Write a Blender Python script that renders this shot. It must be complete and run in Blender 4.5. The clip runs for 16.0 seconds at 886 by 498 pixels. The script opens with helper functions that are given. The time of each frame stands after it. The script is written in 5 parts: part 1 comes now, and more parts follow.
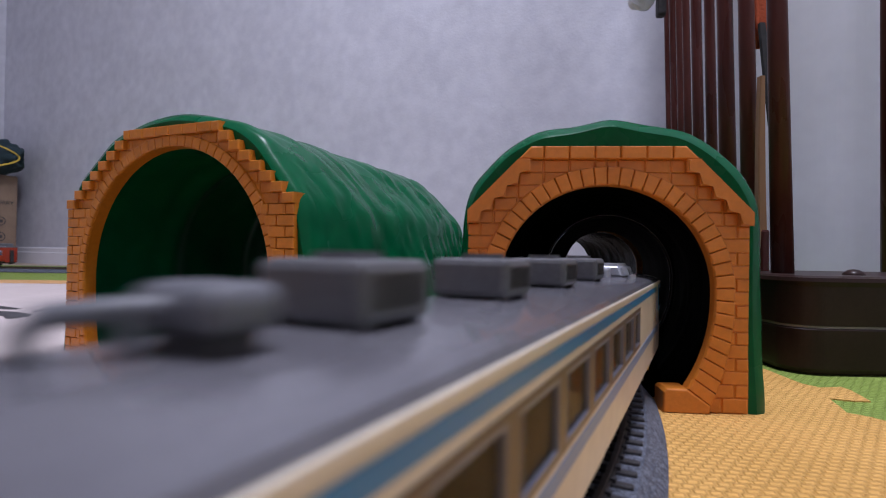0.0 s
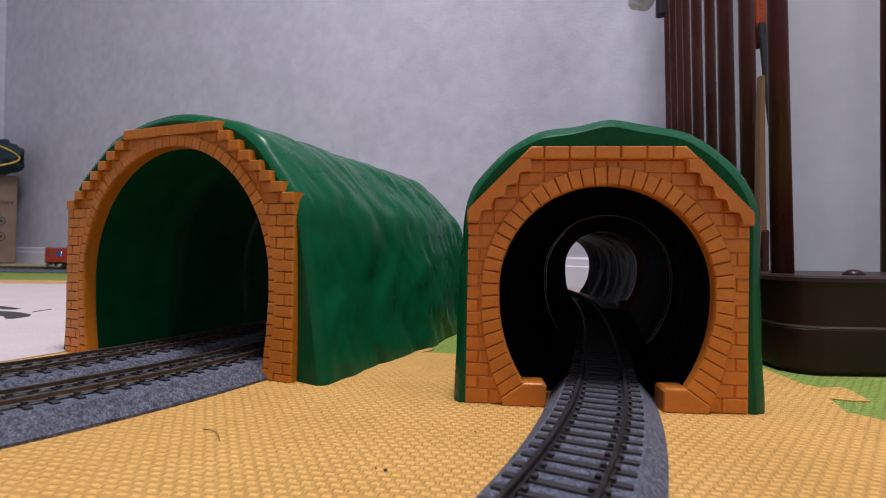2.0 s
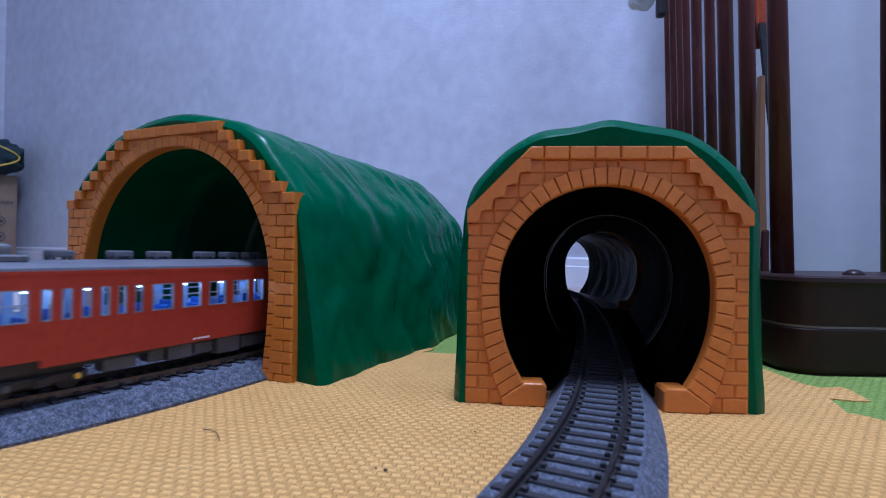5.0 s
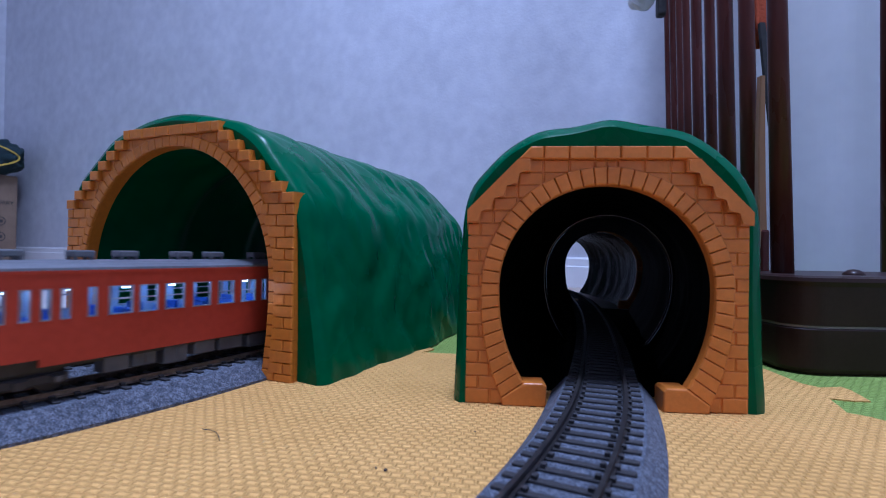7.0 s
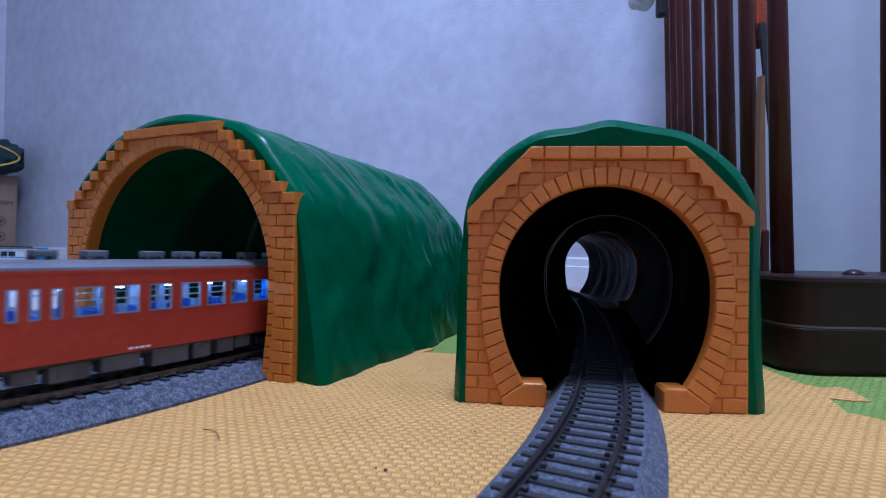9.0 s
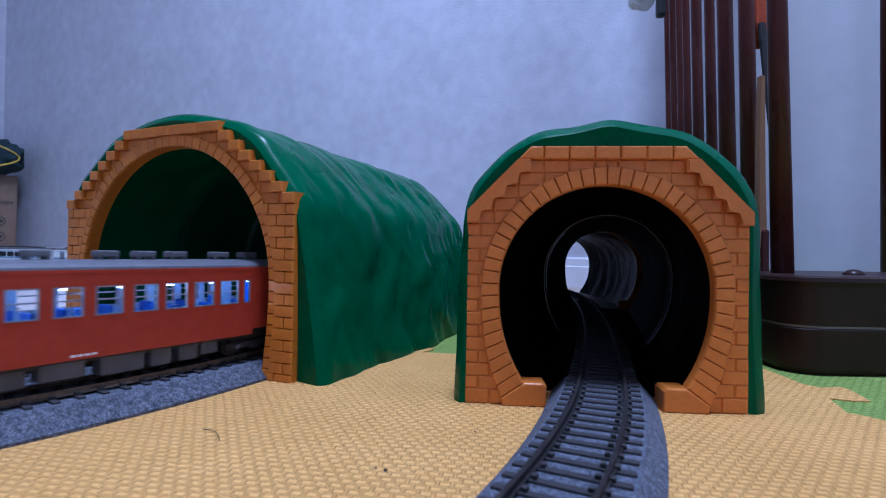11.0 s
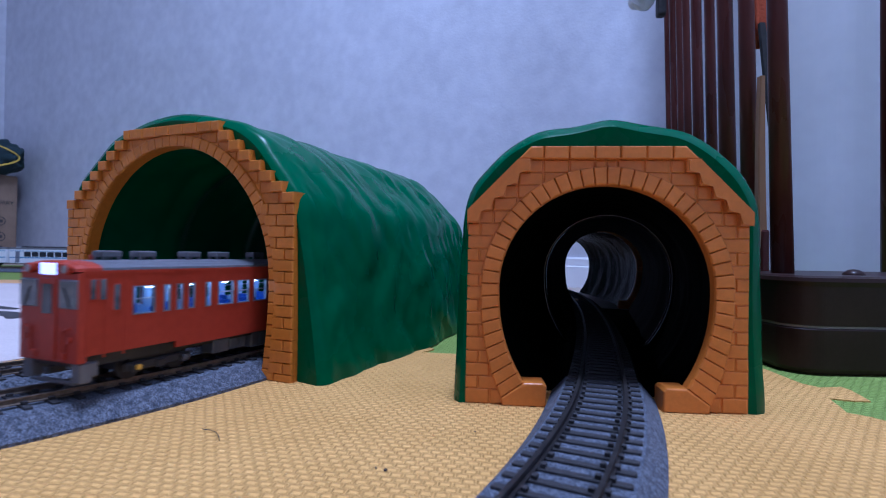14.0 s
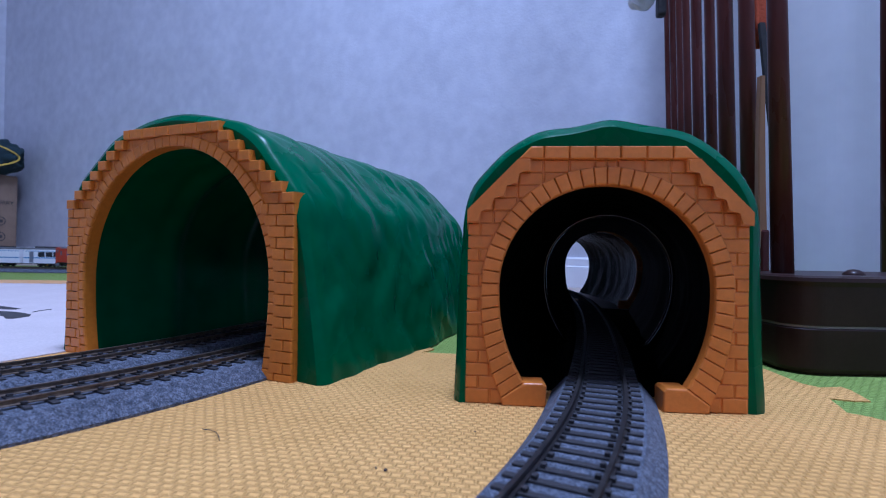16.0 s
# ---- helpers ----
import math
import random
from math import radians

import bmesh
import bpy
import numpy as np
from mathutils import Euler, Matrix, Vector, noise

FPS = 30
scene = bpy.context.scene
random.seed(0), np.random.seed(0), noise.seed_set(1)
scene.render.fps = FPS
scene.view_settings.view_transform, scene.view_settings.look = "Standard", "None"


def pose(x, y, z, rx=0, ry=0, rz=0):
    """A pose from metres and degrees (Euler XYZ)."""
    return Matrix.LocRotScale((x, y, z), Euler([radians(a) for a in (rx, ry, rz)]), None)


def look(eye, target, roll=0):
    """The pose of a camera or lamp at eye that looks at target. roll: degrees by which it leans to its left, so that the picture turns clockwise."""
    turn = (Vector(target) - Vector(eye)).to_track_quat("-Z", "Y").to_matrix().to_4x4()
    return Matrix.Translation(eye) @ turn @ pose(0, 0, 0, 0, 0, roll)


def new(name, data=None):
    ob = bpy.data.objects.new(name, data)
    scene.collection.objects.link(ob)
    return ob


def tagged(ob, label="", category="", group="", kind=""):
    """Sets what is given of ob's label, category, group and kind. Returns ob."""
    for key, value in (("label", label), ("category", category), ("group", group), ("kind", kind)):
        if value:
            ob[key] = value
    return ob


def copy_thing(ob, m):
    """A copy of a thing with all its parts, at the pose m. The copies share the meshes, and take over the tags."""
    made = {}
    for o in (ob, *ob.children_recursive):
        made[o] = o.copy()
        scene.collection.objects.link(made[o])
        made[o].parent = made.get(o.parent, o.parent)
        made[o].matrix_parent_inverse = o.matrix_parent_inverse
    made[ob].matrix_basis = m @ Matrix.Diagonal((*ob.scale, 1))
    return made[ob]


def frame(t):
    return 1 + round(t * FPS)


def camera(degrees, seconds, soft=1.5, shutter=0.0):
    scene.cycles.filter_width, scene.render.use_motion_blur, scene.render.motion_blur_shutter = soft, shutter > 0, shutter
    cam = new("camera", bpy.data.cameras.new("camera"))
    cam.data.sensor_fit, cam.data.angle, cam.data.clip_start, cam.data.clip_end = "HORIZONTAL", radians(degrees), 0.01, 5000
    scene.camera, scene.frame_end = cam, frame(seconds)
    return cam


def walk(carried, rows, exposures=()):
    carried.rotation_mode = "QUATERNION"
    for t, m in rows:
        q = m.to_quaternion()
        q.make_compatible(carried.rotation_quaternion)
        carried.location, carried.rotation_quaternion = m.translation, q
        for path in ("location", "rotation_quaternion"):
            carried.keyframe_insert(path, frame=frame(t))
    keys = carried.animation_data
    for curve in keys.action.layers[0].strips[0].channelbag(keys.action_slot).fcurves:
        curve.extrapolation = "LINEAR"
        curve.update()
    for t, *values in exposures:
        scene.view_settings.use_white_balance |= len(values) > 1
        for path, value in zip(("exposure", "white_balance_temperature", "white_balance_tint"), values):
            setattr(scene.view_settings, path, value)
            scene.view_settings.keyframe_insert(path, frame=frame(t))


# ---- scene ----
MM = 0.001
FOV = 82.1
EYE_H = 0.061
cam = camera(FOV, 16.0, soft=1.0, shutter=0.5)
cam.data.dof.use_dof = True
cam.data.dof.focus_distance = 0.31
cam.data.dof.aperture_fstop = 21.0
EYE = (0, 0, EYE_H)
AIM = (0, 1, EYE_H + 0.0089)
walk(cam, [(0, look(EYE, AIM, 1.0)), (16, look(EYE, AIM, 1.0))],
     exposures=[(0, -0.02, 6400, 10), (1.4, 0.0, 6500, 10), (2.0, 0.02, 6950, 10), (2.5, 0.02, 6550, 10), (3.0, 0.0, 5600, 11), (3.5, -0.03, 5050, 11),
                (5.5, -0.04, 4750, 11), (16, -0.04, 4620, 11)])

# ---------------------------------------------------------------- light
world = bpy.data.worlds.new("room_world")
scene.world = world
world.use_nodes = True
world.node_tree.nodes["Background"].inputs[0].default_value = (0.6, 0.65, 0.8, 1)
world.node_tree.nodes["Background"].inputs[1].default_value = 0.05


def ceiling_lamp(x, y, z, size, power, colour):
    data = bpy.data.lights.new("ceiling_light", "AREA")
    data.shape, data.size, data.energy, data.color = "DISK", size, power, colour
    lamp = new("ceiling_light", data)
    lamp.matrix_world = look((x, y, z), (x, y, 0))
    return lamp


ceiling_lamp(0.06, 0.06, 2.32, 0.45, 62, (0.82, 0.826, 1.0))

# ---------------------------------------------------------------- materials


def material(name, colour, rough=0.5, metal=0.0, colour2=None, scale=50.0, detail=4.0, bump=0.0, bump_scale=200.0,
             spec=0.5, coat=0.0, vary=0.0, glow=None, glow_power=0.0, fine=None, stretch=None):
    m = bpy.data.materials.new(name)
    m.use_nodes = True
    nt = m.node_tree
    b = nt.nodes["Principled BSDF"]
    b.inputs["Roughness"].default_value = rough
    b.inputs["Metallic"].default_value = metal
    b.inputs["Specular IOR Level"].default_value = spec
    b.inputs["Coat Weight"].default_value = coat
    b.inputs["Base Color"].default_value = (*colour, 1)
    co = nt.nodes.new("ShaderNodeTexCoord")
    src = co.outputs["Object"]
    if stretch:
        mp = nt.nodes.new("ShaderNodeMapping")
        mp.inputs["Scale"].default_value = stretch
        nt.links.new(src, mp.inputs[0])
        src = mp.outputs[0]
    if colour2:
        n = nt.nodes.new("ShaderNodeTexNoise")
        n.inputs["Scale"].default_value = scale
        n.inputs["Detail"].default_value = detail
        nt.links.new(src, n.inputs["Vector"])
        ramp = nt.nodes.new("ShaderNodeValToRGB")
        ramp.color_ramp.elements[0].position, ramp.color_ramp.elements[1].position = 0.35, 0.65
        ramp.color_ramp.elements[0].color, ramp.color_ramp.elements[1].color = (*colour, 1), (*colour2, 1)
        nt.links.new(n.outputs[0], ramp.inputs[0])
        out = ramp.outputs[0]
        if fine:
            n2 = nt.nodes.new("ShaderNodeTexNoise")
            n2.inputs["Scale"].default_value = fine[0]
            n2.inputs["Detail"].default_value = 2
            nt.links.new(src, n2.inputs["Vector"])
            r2 = nt.nodes.new("ShaderNodeMapRange")
            r2.inputs[1].default_value, r2.inputs[2].default_value = 0.35, 0.65
            r2.inputs[3].default_value, r2.inputs[4].default_value = 1 - fine[1], 1 + fine[1]
            nt.links.new(n2.outputs[0], r2.inputs[0])
            mul = nt.nodes.new("ShaderNodeVectorMath")
            mul.operation = "SCALE"
            nt.links.new(out, mul.inputs[0])
            nt.links.new(r2.outputs[0], mul.inputs["Scale"])
            out = mul.outputs[0]
        if vary:
            oi = nt.nodes.new("ShaderNodeObjectInfo")
            r3 = nt.nodes.new("ShaderNodeMapRange")
            r3.inputs[3].default_value, r3.inputs[4].default_value = 1 - vary, 1 + vary
            nt.links.new(oi.outputs["Random"], r3.inputs[0])
            mul = nt.nodes.new("ShaderNodeVectorMath")
            mul.operation = "SCALE"
            nt.links.new(out, mul.inputs[0])
            nt.links.new(r3.outputs[0], mul.inputs["Scale"])
            out = mul.outputs[0]
        nt.links.new(out, b.inputs["Base Color"])
        rr = nt.nodes.new("ShaderNodeMapRange")
        rr.inputs[3].default_value, rr.inputs[4].default_value = max(0.02, rough - 0.07), min(1, rough + 0.07)
        nt.links.new(n.outputs[0], rr.inputs[0])
        nt.links.new(rr.outputs[0], b.inputs["Roughness"])
    if bump:
        n = nt.nodes.new("ShaderNodeTexNoise")
        n.inputs["Scale"].default_value = bump_scale
        n.inputs["Detail"].default_value = 5
        nt.links.new(src, n.inputs["Vector"])
        bp = nt.nodes.new("ShaderNodeBump")
        bp.inputs["Strength"].default_value = 0.8
        bp.inputs["Distance"].default_value = bump
        nt.links.new(n.outputs[0], bp.inputs["Height"])
        nt.links.new(bp.outputs[0], b.inputs["Normal"])
    if glow:
        b.inputs["Emission Color"].default_value = (*glow, 1)
        b.inputs["Emission Strength"].default_value = glow_power
    return m


def foam_material(name, colour, colour2, weave=True):
    """Soft foam mat with a pressed basket relief of short dashes, about 3 mm long."""
    m = material(name, colour, 0.75, 0, colour2, 25, fine=(900, 0.06), spec=0.3)
    nt = m.node_tree
    b = nt.nodes["Principled BSDF"]
    co = nt.nodes.new("ShaderNodeTexCoord")
    mp = nt.nodes.new("ShaderNodeMapping")
    mp.inputs["Rotation"].default_value = (0, 0, radians(9.2))
    nt.links.new(co.outputs["Object"], mp.inputs[0])
    weft = nt.nodes.new("ShaderNodeTexBrick")
    weft.offset, weft.squash = 0.5, 1.0
    weft.inputs["Color1"].default_value = (1, 1, 1, 1)
    weft.inputs["Color2"].default_value = (0.86, 0.86, 0.86, 1)
    weft.inputs["Mortar"].default_value = (0, 0, 0, 1)
    weft.inputs["Scale"].default_value = 1.0
    weft.inputs["Mortar Size"].default_value = 0.00085
    weft.inputs["Mortar Smooth"].default_value = 1.0
    weft.inputs["Brick Width"].default_value = 0.0040
    weft.inputs["Row Height"].default_value = 0.0030
    nt.links.new(mp.outputs[0], weft.inputs["Vector"])
    lift = nt.nodes.new("ShaderNodeRGBToBW")
    nt.links.new(weft.outputs["Color"], lift.inputs[0])
    bp = nt.nodes.new("ShaderNodeBump")
    bp.inputs["Strength"].default_value = 1.0 if weave else 0.15
    bp.inputs["Distance"].default_value = 0.0011
    nt.links.new(lift.outputs[0], bp.inputs["Height"])
    nt.links.new(bp.outputs[0], b.inputs["Normal"])
    return m


MAT = dict(
    wall=material("wallpaper", (0.52, 0.525, 0.585), 0.85, 0, (0.585, 0.59, 0.645), 28, bump=0.0006, bump_scale=160, fine=(9, 0.035)),
    ceiling=material("ceiling_paint", (0.8, 0.8, 0.8), 0.9, 0, (0.76, 0.76, 0.77), 6),
    board=material("white_board", (0.80, 0.80, 0.83), 0.45, 0, (0.76, 0.76, 0.80), 10),
    floor=material("wood_floor", (0.42, 0.33, 0.25), 0.4, 0, (0.52, 0.42, 0.33), 14, stretch=(1, 8, 1)),
    tan=foam_material("tan_foam", (0.675, 0.372, 0.098), (0.735, 0.412, 0.115)),
    green_foam=foam_material("green_foam", (0.235, 0.325, 0.058), (0.262, 0.358, 0.068)),
    white_foam=foam_material("white_foam", (0.53, 0.455, 0.43), (0.57, 0.495, 0.47), False),
    orange_foam=foam_material("orange_foam", (0.72, 0.40, 0.16), (0.78, 0.45, 0.20)),
    ink=material("dark_print", (0.03, 0.026, 0.026), 0.6, 0, (0.05, 0.045, 0.045), 60),
    # Track bed blackened in colour to stand for shade inside the tunnels.
    shaded_bed=material("shaded_track_bed", (0.003, 0.003, 0.003), 0.7, 0, (0.005, 0.005, 0.005), 120, bump=0.0003, bump_scale=600, spec=0.05),
    brick_wide=material("amber_plastic", (0.54, 0.185, 0.014), 0.36, 0, (0.60, 0.21, 0.018), 60, vary=0.05, bump=0.00015, bump_scale=700,
                        fine=(400, 0.05)),
    brick=material("orange_plastic", (0.56, 0.175, 0.020), 0.36, 0, (0.62, 0.20, 0.025), 60, vary=0.05, bump=0.00015, bump_scale=700,
                   fine=(400, 0.05)),
    hill=material("green_plastic", (0.0015, 0.082, 0.029), 0.27, 0, (0.002, 0.092, 0.035), 22, bump=0.0003, bump_scale=70, spec=0.12,
                  fine=(120, 0.06)),
    lining=material("dark_green_plastic", (0.002, 0.062, 0.023), 0.35, 0, (0.004, 0.10, 0.036), 22, bump=0.0006, bump_scale=50, spec=0.04),
    # Near-black colour holds the tunnels' inner shade, on linings and floor sheets.
    tunnel_shade=material("tunnel_shade_black", (0.0008, 0.0012, 0.001), 0.6, 0, (0.0014, 0.002, 0.0018), 22, bump=0.0006, bump_scale=70, spec=0.004),
    # End tunnel's green lining, darkened in colour for the weak light inside.
    shaded_lining=material("shaded_green_plastic", (0.0003, 0.0012, 0.0008), 0.16, 0, (0.003, 0.010, 0.008), 30, bump=0.0012, bump_scale=60, spec=0.0015),
    gloss_black=material("gloss_black_plastic", (0.004, 0.005, 0.005), 0.12, 0, (0.006, 0.007, 0.007), 60, spec=0.6),
    tinted=material("tinted_glass", (0.30, 0.24, 0.15), 0.05),
    ballast=material("grey_ballast", (0.046, 0.053, 0.072), 0.9, 0, (0.122, 0.132, 0.163), 520, bump=0.0012, bump_scale=800, fine=(1500, 0.5)),
    sleeper=material("dark_sleeper", (0.018, 0.016, 0.018), 0.7, 0, (0.03, 0.027, 0.028), 300, bump=0.0002, bump_scale=800),
    rail=material("rusty_rail", (0.12, 0.088, 0.064), 0.42, 0.6, (0.17, 0.13, 0.095), 120, fine=(500, 0.2)),
    rail_dark=material("blackened_rail", (0.022, 0.019, 0.019), 0.45, 0.3, (0.034, 0.030, 0.029), 120, fine=(500, 0.2)),
    red=material("vermilion_paint", (0.31, 0.037, 0.018), 0.38, 0, (0.34, 0.042, 0.021), 45, fine=(300, 0.05), spec=0.22),
    grey_roof=material("grey_roof_paint", (0.105, 0.109, 0.128), 0.5, 0, (0.128, 0.131, 0.15), 60, bump=0.0001, bump_scale=900, fine=(500, 0.07)),
    grey_part=material("grey_plastic", (0.105, 0.108, 0.12), 0.5, 0, (0.13, 0.133, 0.146), 90),
    dark=material("black_underframe", (0.016, 0.015, 0.016), 0.6, 0, (0.03, 0.027, 0.028), 150),
    under=material("grey_underframe", (0.07, 0.073, 0.08), 0.6, 0, (0.105, 0.108, 0.116), 120),
    frame=material("window_frame_alloy", (0.19, 0.20, 0.25), 0.4, 0.3, (0.23, 0.24, 0.29), 100),
    glass=material("car_glass", (0.9, 0.93, 0.95), 0.03),
    inside=material("white_interior", (0.19, 0.25, 0.40), 0.6, 0, (0.15, 0.21, 0.35), 90),
    seat=material("blue_seat", (0.018, 0.055, 0.28), 0.6, 0, (0.024, 0.07, 0.34), 120),
    curtain=material("blue_curtain", (0.03, 0.12, 0.62), 0.6, 0, (0.04, 0.15, 0.70), 120),
    led=material("white_led", (0.9, 0.95, 1), 0.4, glow=(0.80, 0.90, 1.0), glow_power=60),
    sign=material("lit_sign", (0.9, 0.9, 1), 0.4, glow=(0.34, 0.38, 1.0), glow_power=2.6),
    lens=material("dull_lamp_lens", (0.30, 0.30, 0.32), 0.15, 0.3, (0.36, 0.36, 0.38), 200),
    yellow=material("yellow_cap", (0.75, 0.45, 0.05), 0.5),
    cream=material("cream_paint", (0.62, 0.56, 0.45), 0.35, 0, (0.68, 0.62, 0.51), 35, fine=(200, 0.04)),
    blue=material("blue_paint", (0.018, 0.17, 0.38), 0.35, 0, (0.022, 0.20, 0.44), 45),
    silver=material("silver_paint", (0.42, 0.43, 0.47), 0.34, 0.45, (0.48, 0.49, 0.53), 60),
    white=material("white_paint", (0.78, 0.78, 0.80), 0.35, 0, (0.74, 0.74, 0.77), 45),
    brown=material("brown_lacquer", (0.066, 0.017, 0.013), 0.28, 0, (0.090, 0.024, 0.018), 30, fine=(200, 0.1), spec=0.22, stretch=(1, 1, 0.15)),
    brown_base=material("dark_brown_plastic", (0.022, 0.010, 0.008), 0.36, 0, (0.029, 0.014, 0.011), 40, fine=(400, 0.08), spec=0.2),
    wood=material("bare_wood", (0.27, 0.13, 0.055), 0.5, 0, (0.33, 0.17, 0.075), 40, stretch=(1, 1, 0.1)),
    orange_cloth=material("orange_mesh", (0.55, 0.10, 0.03), 0.8, 0, (0.45, 0.075, 0.02), 600, bump=0.0006, bump_scale=700),
    card=material("cardboard", (0.22, 0.15, 0.105), 0.8, 0, (0.27, 0.19, 0.13), 18, fine=(250, 0.06), bump=0.0002, bump_scale=300),
    cloth=material("dark_cloth", (0.012, 0.028, 0.036), 0.9, 0, (0.022, 0.045, 0.055), 30, bump=0.003, bump_scale=60),
    cord=material("yellow_cord", (0.65, 0.45, 0.06), 0.7),
    film=material("clear_plastic_bag", (0.72, 0.73, 0.78), 0.25, 0, (0.60, 0.61, 0.66), 40, bump=0.003, bump_scale=60),
)
g = MAT["glass"].node_tree.nodes["Principled BSDF"]
g.inputs["Transmission Weight"].default_value = 1.0
g.inputs["IOR"].default_value = 1.05
g = MAT["tinted"].node_tree.nodes["Principled BSDF"]
g.inputs["Transmission Weight"].default_value = 0.85
g.inputs["IOR"].default_value = 1.05

# ---------------------------------------------------------------- mesh helpers


def mesh_of(name, bm, mat, smooth=False):
    me = bpy.data.meshes.new(name)
    bmesh.ops.recalc_face_normals(bm, faces=bm.faces)
    if smooth:
        for f in bm.faces:
            f.smooth = True
    bm.to_mesh(me)
    bm.free()
    me.materials.append(MAT[mat])
    return me


def part(name, bm, mat, parent=None, label="", smooth=False):
    ob = new(name, mesh_of(name, bm, mat, smooth))
    if parent:
        ob.parent = parent
    if label:
        ob["label"] = label
    return ob


def share(name, me, parent, m=None):
    ob = new(name, me)
    ob.parent = parent
    if m:
        ob.matrix_basis = m
    return ob


def thing(name, m, label, category, group="", kind=""):
    ob = new(name)
    ob.matrix_world = m
    ob.empty_display_size = 0.01
    return tagged(ob, label, category, group, kind)


def solid(bm, pts, y0, y1):
    """A prism: the closed outline pts (x, z) from y0 to y1."""
    a = [bm.verts.new((x, y0, z)) for x, z in pts]
    b = [bm.verts.new((x, y1, z)) for x, z in pts]
    n = len(pts)
    bm.faces.new(a)
    bm.faces.new(b[::-1])
    for i in range(n):
        bm.faces.new((a[i], b[i], b[(i + 1) % n], a[(i + 1) % n]))


def box(bm, x0, x1, y0, y1, z0, z1, bevel=0.0, segments=1):
    r = bmesh.ops.create_cube(bm, size=1)
    for v in r["verts"]:
        v.co = Vector(((x0 + x1) / 2 + v.co.x * (x1 - x0), (y0 + y1) / 2 + v.co.y * (y1 - y0), (z0 + z1) / 2 + v.co.z * (z1 - z0)))
    if bevel:
        edges = {e for v in r["verts"] for e in v.link_edges}
        bmesh.ops.bevel(bm, geom=list(edges), offset=bevel, segments=segments, affect="EDGES", profile=0.5)


def rod(bm, p, q, r, seg=12, r2=None):
    p, q = Vector(p), Vector(q)
    m = Matrix.Translation((p + q) / 2) @ (q - p).to_track_quat("Z", "Y").to_matrix().to_4x4()
    bmesh.ops.create_cone(bm, cap_ends=True, segments=seg, radius1=r, radius2=r if r2 is None else r2, depth=(q - p).length, matrix=m)


def boxed(*a, **k):
    bm = bmesh.new()
    box(bm, *a, **k)
    return bm


# ---------------------------------------------------------------- room
BACK_A, BACK_B = Vector((-1.657, 2.062)), Vector((0.282, 1.12))
ALONG = (BACK_B - BACK_A).normalized()
INTO = Vector((-ALONG.y, ALONG.x))
if INTO.y < 0:
    INTO = -INTO


def wall(name, a, b, z0=-0.008, z1=2.4, thick=0.1):
    """A wall from a to b (plan), its inner face on that line, its thickness to the left of the way."""
    a, b = Vector(a), Vector(b)
    d = (b - a).normalized()
    nrm = Vector((-d.y, d.x))
    bm = bmesh.new()
    pts = [a, b, b + nrm * thick, a + nrm * thick]
    lo = [bm.verts.new((p.x, p.y, z0)) for p in pts]
    hi = [bm.verts.new((p.x, p.y, z1)) for p in pts]
    bm.faces.new(lo)
    bm.faces.new(hi[::-1])
    for i in range(4):
        bm.faces.new((lo[i], lo[(i + 1) % 4], hi[(i + 1) % 4], hi[i]))
    ob = part(name, bm, "wall")
    return tagged(ob, "pale blue-white mottled wallpaper on a plain room wall", "wall", kind="structure")


CORNER_L = BACK_A - ALONG * 0.262
CORNER_R = BACK_B + ALONG * 1.0
FRONT_L = CORNER_L - INTO * 3.4
FRONT_R = CORNER_R - INTO * 3.4
wall("wall_north", CORNER_L, CORNER_R)
wall("wall_west", FRONT_L, CORNER_L)
wall("wall_east", CORNER_R, FRONT_R)
wall("wall_south", FRONT_R, FRONT_L)


def slab(name, pts, z0, z1, mat, label, category):
    bm = bmesh.new()
    lo = [bm.verts.new((p[0], p[1], z0)) for p in pts]
    hi = [bm.verts.new((p[0], p[1], z1)) for p in pts]
    bm.faces.new(lo)
    bm.faces.new(hi[::-1])
    n = len(pts)
    for i in range(n):
        bm.faces.new((lo[i], lo[(i + 1) % n], hi[(i + 1) % n], hi[i]))
    ob = part(name, bm, mat)
    return tagged(ob, label, category, kind="structure")


ROOM = [CORNER_L, CORNER_R, FRONT_R, FRONT_L]
slab("floor", [(p.x, p.y) for p in ROOM], -0.06, -0.008, "floor", "pale wooden floor under the play mats", "floor")
slab("ceiling", [(p.x, p.y) for p in ROOM], 2.4, 2.5, "ceiling", "plain white ceiling", "ceiling")


def baseboard(a, b):
    a, b = Vector(a), Vector(b)
    d = b - a
    ang = math.atan2(d.y, d.x)
    ob = thing("baseboard", Matrix.Translation((a.x, a.y, -0.008)) @ Matrix.Rotation(ang, 4, "Z"),
               "white painted baseboard with a grooved top edge along the wall", "baseboard", kind="structure")
    L = d.length
    bm = bmesh.new()
    solid(bm, [(-0.009, 0), (0, 0), (0, 0.066), (-0.003, 0.066), (-0.006, 0.062), (-0.006, 0.047), (-0.009, 0.045)], 0, L)
    bmesh.ops.transform(bm, matrix=Matrix(((0, 1, 0, 0), (1, 0, 0, 0), (0, 0, 1, 0), (0, 0, 0, 1))), verts=bm.verts)
    part("board", bm, "board", ob)


baseboard(CORNER_L, CORNER_R)
baseboard(CORNER_R, FRONT_R)

# ---------------------------------------------------------------- play mats


